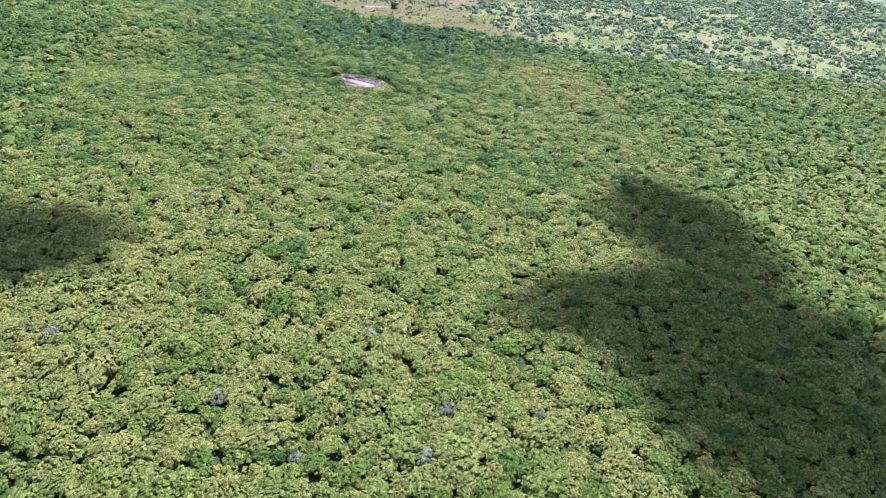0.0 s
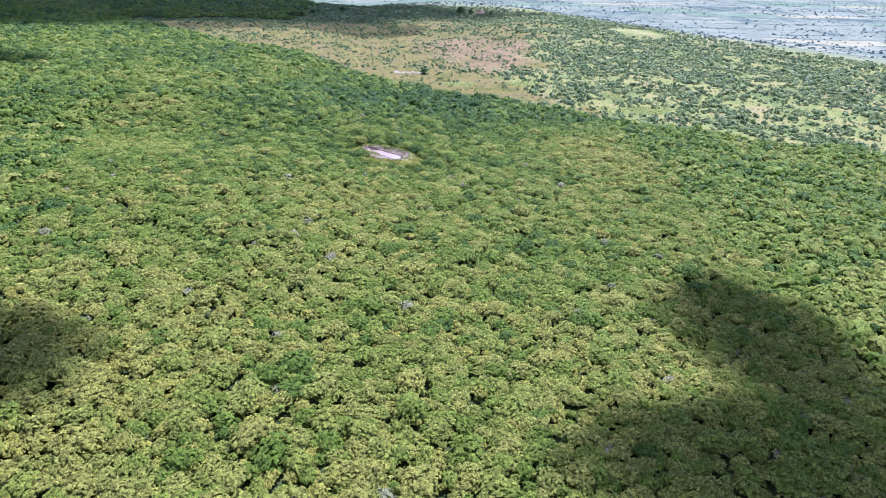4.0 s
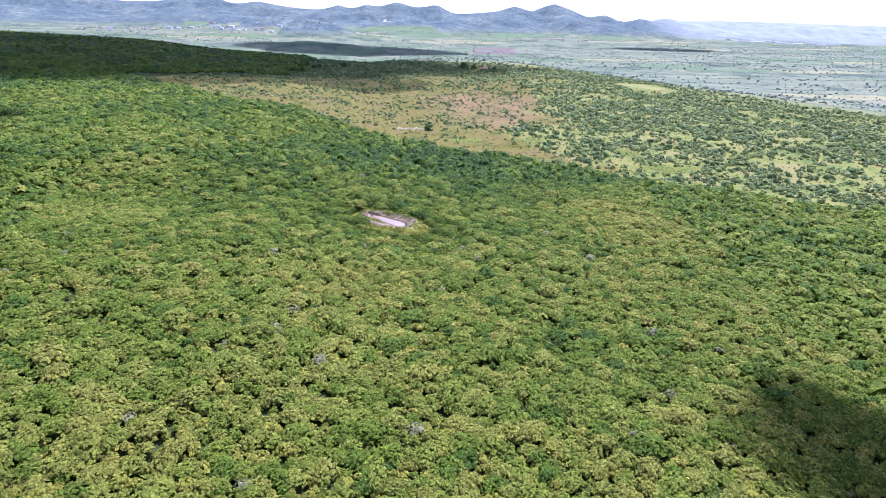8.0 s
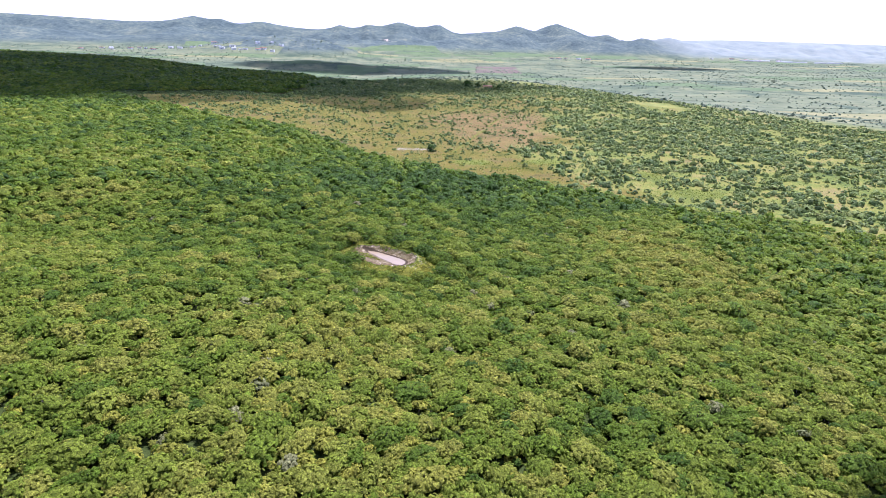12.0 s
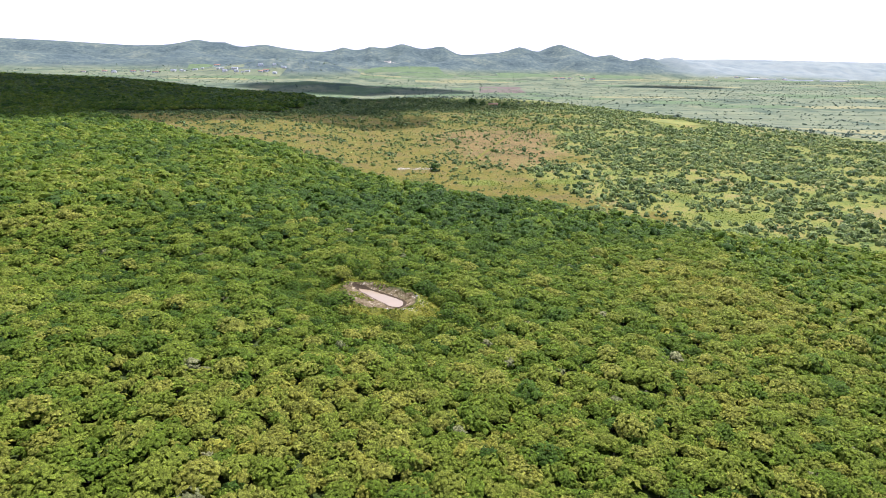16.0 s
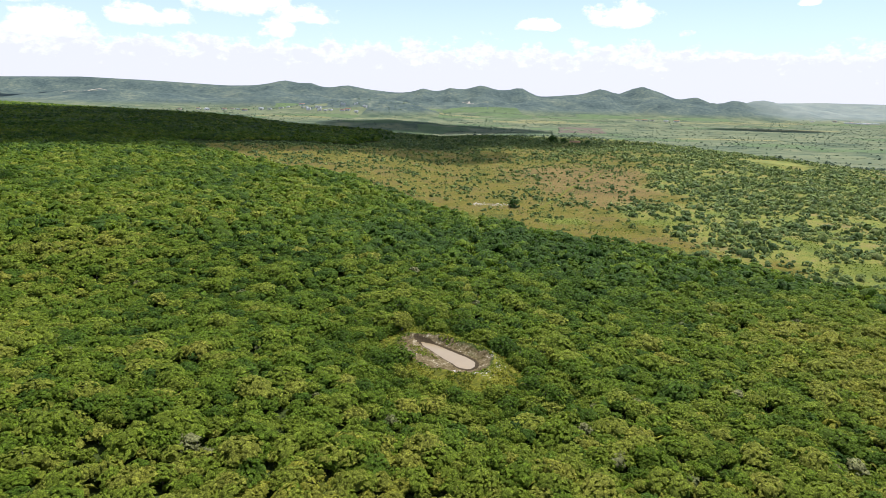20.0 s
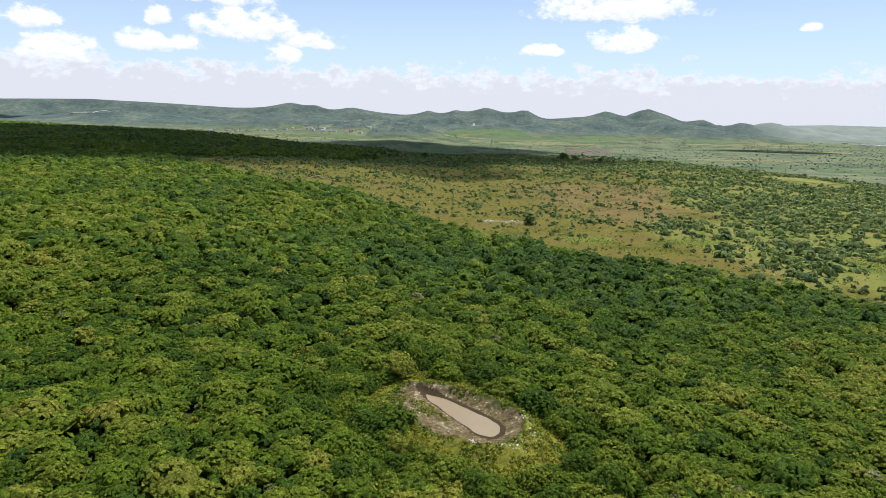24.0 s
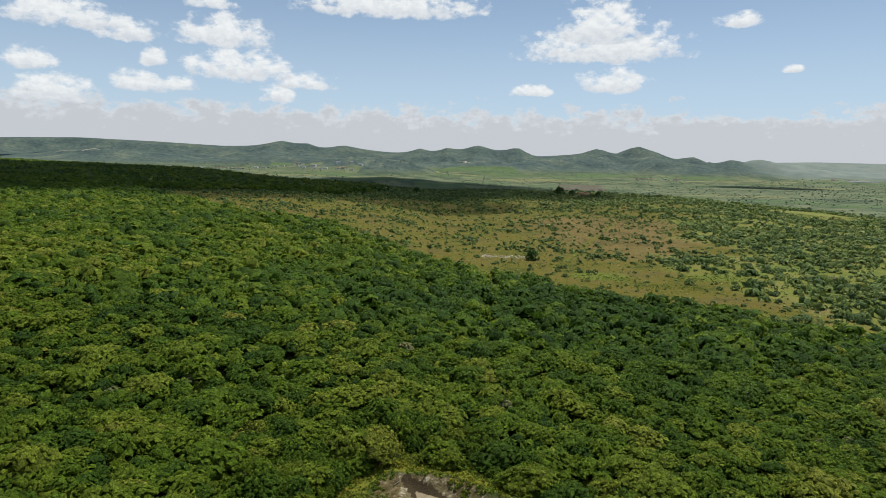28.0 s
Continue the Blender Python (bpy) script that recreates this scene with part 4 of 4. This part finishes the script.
farmhouse.matrix_basis = at_ground(212, 805)
for px, py, s in ((178, 815, 2.0), (196, 812, 1.3), (232, 806, 1.2), (-30, 850, 1.5)):
    t = copy_thing(lone, at_ground(px, py, 0, rng.uniform(0, 360), s))
    tagged(t, "tall dark tree standing at the plateau's edge", "tree")

VILLAGE = [house(11, 8, 3.2, WHITEWASH, ROOF_TIN, "whitewashed village house with a pale flat roof", True), house(13, 9, 5.5, WHITEWASH, ROOF_TIN, "two-storey whitewashed village house", True), house(12, 8, 3, WHITEWASH, ROOF_CLAY, "whitewashed village house with a clay roof")]
started = [False] * 3
spots = [(-1250 + 42 * k + rng.uniform(-15, 15), 2950 + rng.uniform(-110, 110)) for k in range(15)] + [(-640 + 26 * k + rng.uniform(-12, 12), 2780 + rng.uniform(-90, 90)) for k in range(12)]
spots += [(1000 + 60 * k + rng.uniform(-25, 25), 3150 + rng.uniform(-60, 60)) for k in range(5)] + [(2080 + 90 * k + rng.uniform(-30, 30), 3350 + rng.uniform(-60, 60)) for k in range(6)]
for px, py in spots:
    k = rng.randint(3)
    m = at_ground(px, py, 0, rng.uniform(-25, 25), rng.uniform(0.9, 1.6))
    if started[k]:
        copy_thing(VILLAGE[k], m)
    else:
        VILLAGE[k].matrix_basis, started[k] = m, True
for k in range(6):
    g = new("greenhouse")
    bm_part("wall", [(-45, 45, -9, 9, -2, 3)], WHITEWASH, g)
    gable("roof", 90, 18, 3, 2, ROOF_TIN, g)
    g.matrix_basis = at_ground(2250 + 120 * k, 3330 + 35 * (k % 2))
    tagged(g, "long white-roofed greenhouse in the valley", "greenhouse", group="greenhouses in the valley")

# ---- valley fields ----
def field(x0, y0, w, d, kind, slant, label):
    nx, ny = max(2, int(w / 22)), max(2, int(d / 16))
    X, Y = np.meshgrid(np.linspace(0, 1, nx + 1), np.linspace(0, 1, ny + 1))
    PX, PY = x0 + X * w + (Y - .5) * slant, y0 + Y * d + (X - .5) * 0.08 * w
    i = np.arange((nx + 1) * (ny + 1)).reshape(ny + 1, nx + 1)
    quads = np.stack([i[:-1, :-1], i[:-1, 1:], i[1:, 1:], i[1:, :-1]], -1).reshape(-1, 4)
    ob = new("field", mesh_from("field", np.stack([PX, PY, on_land(PX, PY) + 0.45], -1).reshape(-1, 3), quads, FIELDS[kind]))
    return tagged(ob, label, "field", kind="structure")


FIELD_LABELS = {"pasture": "pale green pasture field in the valley", "crop": "green crop field in the valley", "stubble": "dry straw-coloured field in the valley", "ploughed": "reddish brown ploughed field in the valley", "flowering": "yellow flowering field in the valley"}
hedge_x, hedge_y = [], []
row = 620.0
while row < 3350:
    depth = rng.uniform(70, 130) * (0.8 + row / 5000)
    px = -1500.0 + rng.uniform(0, 200)
    while px < 2900:
        width = rng.uniform(150, 480)
        rough_ground = float(ground(px + width / 2, row + depth / 2)) > -14 or row < float(plateau_edge(px + width / 2)) + 520
        if not rough_ground and rng.rand() < 0.62:
            kind = ("pasture", "crop", "pasture", "pasture", "crop", "pasture", "crop", "stubble", "crop", "pasture")[rng.randint(10)]
            field(px, row, width * 0.95, depth * 0.9, kind, rng.uniform(-30, 30), FIELD_LABELS[kind])
        n = int(width / 13)
        hedge_x += list(px + np.arange(n) * 13 + rng.uniform(-5, 5, n))
        hedge_y += list(row + 0.04 * (np.arange(n) * 13 - width / 2) + rng.normal(0, 5, n))
        px += width
    row += depth
field(430, 1980, 170, 400, "ploughed", 70, FIELD_LABELS["ploughed"])
yellow = field(398, 566, 44, 64, "flowering", -30, "bright yellow flowering field beside green scrub")
x, y = np.array(hedge_x), np.array(hedge_y)
keep = (rng.rand(len(x)) < 0.5) & (y > plateau_edge(x) + 200)
x2, y2 = scatter(rng, -1600, 3000, 500, 3500, 31, lambda x, y: (y > plateau_edge(x) + 120) & (vnoise(x, y, 160) * 0.6 + vnoise(x, y, 60) * 0.4 > 0.45))
x, y = np.concatenate([x[keep], x2]), np.concatenate([y[keep], y2])
grove("hedgerow", rng, x, y, np.clip(rng.lognormal(0.70, 0.4, len(x)), 0.8, 3.6), -0.1, PROTO_T, HAZY_LEAF, rng.uniform(0.0, 0.6, len(x)), "lines of trees and bushes between valley fields")
GRASS_TRACK = plain("grassy_track", (0.075, 0.085, 0.012), (0.13, 0.12, 0.018), 0.5)


# ---- dirt tracks ----
def track(points, width, label, lift=0.5):
    P = np.array(points, float)
    t = np.linspace(0, len(P) - 1, 8 * len(P))
    X, Y = np.interp(t, np.arange(len(P)), P[:, 0]), np.interp(t, np.arange(len(P)), P[:, 1])
    dx, dy = np.gradient(X), np.gradient(Y)
    L = np.hypot(dx, dy)
    V, F = [], []
    for k in range(len(X)):
        for s in (-.5, .5):
            px, py = X[k] - s * width * dy[k] / L[k], Y[k] + s * width * dx[k] / L[k]
            V.append((px, py, float(ground(px, py)) + lift))
        if k:
            F.append((2 * k - 2, 2 * k - 1, 2 * k + 1, 2 * k))
    return tagged(new("track", mesh_from("track", V, F, TRACK)), label, "dirt track", kind="structure")


track([(-2170, 3480), (-2080, 3540), (-2060, 3610), (-1990, 3660), (-2010, 3740)], 13, "pale dirt road cut into the far hillside", 4.0)
track([(120, 3860), (160, 3820), (140, 3760), (210, 3700)], 9, "pale dirt road winding up a far hill", 3.0)
trail = track([(75, 244), (97, 298), (149, 427), (180, 492), (210, 555)], 2.6, "overgrown grassy farm track crossing the pasture", 0.12)
trail.data.materials[0] = GRASS_TRACK


# ---- clouds overhead, whose shadows lie on the land ----
def cloud_over(x, y, rx, ry, spin, height, lobes, seed):
    """A flat-based cumulus whose shadow falls round (x, y)."""
    r = np.random.RandomState(seed)
    V, F, count = [], [], 0
    c, s = math.cos(radians(spin)), math.sin(radians(spin))
    bm = bmesh.new()
    bmesh.ops.create_icosphere(bm, subdivisions=2, radius=1)
    sv, sf = np.array([v.co for v in bm.verts]), np.array([[v.index for v in f.verts] for f in bm.faces])
    bm.free()
    for k in range(lobes):
        a, d = 2.4 * k, 0.72 * math.sqrt(k / max(lobes - 1, 1))
        q = r.uniform(0.26, 0.4) if k else 0.5
        v = sv * (1 + 0.12 * r.normal(size=(len(sv), 1)))
        px, py = (d * math.cos(a) + v[:, 0] * q) * rx, (d * math.sin(a) + v[:, 1] * q) * ry
        pz = np.maximum(v[:, 2], -0.15) * q * min(rx, ry) * 0.8
        V.append(np.stack([px * c - py * s, px * s + py * c, pz], -1))
        F.append(sf + count)
        count += len(sv)
    me = mesh_from("cloud", np.concatenate(V), np.concatenate(F), CLOUD_WHITE)
    me.polygons.foreach_set("use_smooth", np.ones(len(me.polygons), bool))
    ob = new("cloud", me)
    k = height / SUN_DIR.z
    ob.location = (x + SUN_DIR.x * k, y + SUN_DIR.y * k, height)
    return tagged(ob, "white flat-based cumulus cloud drifting overhead", "cloud", group="clouds overhead")


cloud_over(118, -302, 56, 46, -10, 900, 34, 1)
cloud_over(112, -262, 44, 32, -20, 900, 22, 31)
cloud_over(128, -206, 32, 52, 14, 900, 26, 12)
cloud_over(80, -256, 40, 30, 0, 900, 18, 21)
cloud_over(-114, -230, 42, 30, 10, 900, 22, 2)
cloud_over(-700, 900, 1000, 560, 0, 1000, 60, 3)
cloud_over(20, 2020, 420, 170, 0, 1500, 60, 4)
cloud_over(1400, 2560, 260, 130, 0, 1700, 44, 5)
cloud_over(-2600, 3650, 420, 120, 0, 1900, 30, 7)
cloud_over(-520, 3150, 330, 110, 0, 1900, 30, 8)
cloud_over(-330, 190, 70, 45, 0, 1000, 14, 6)
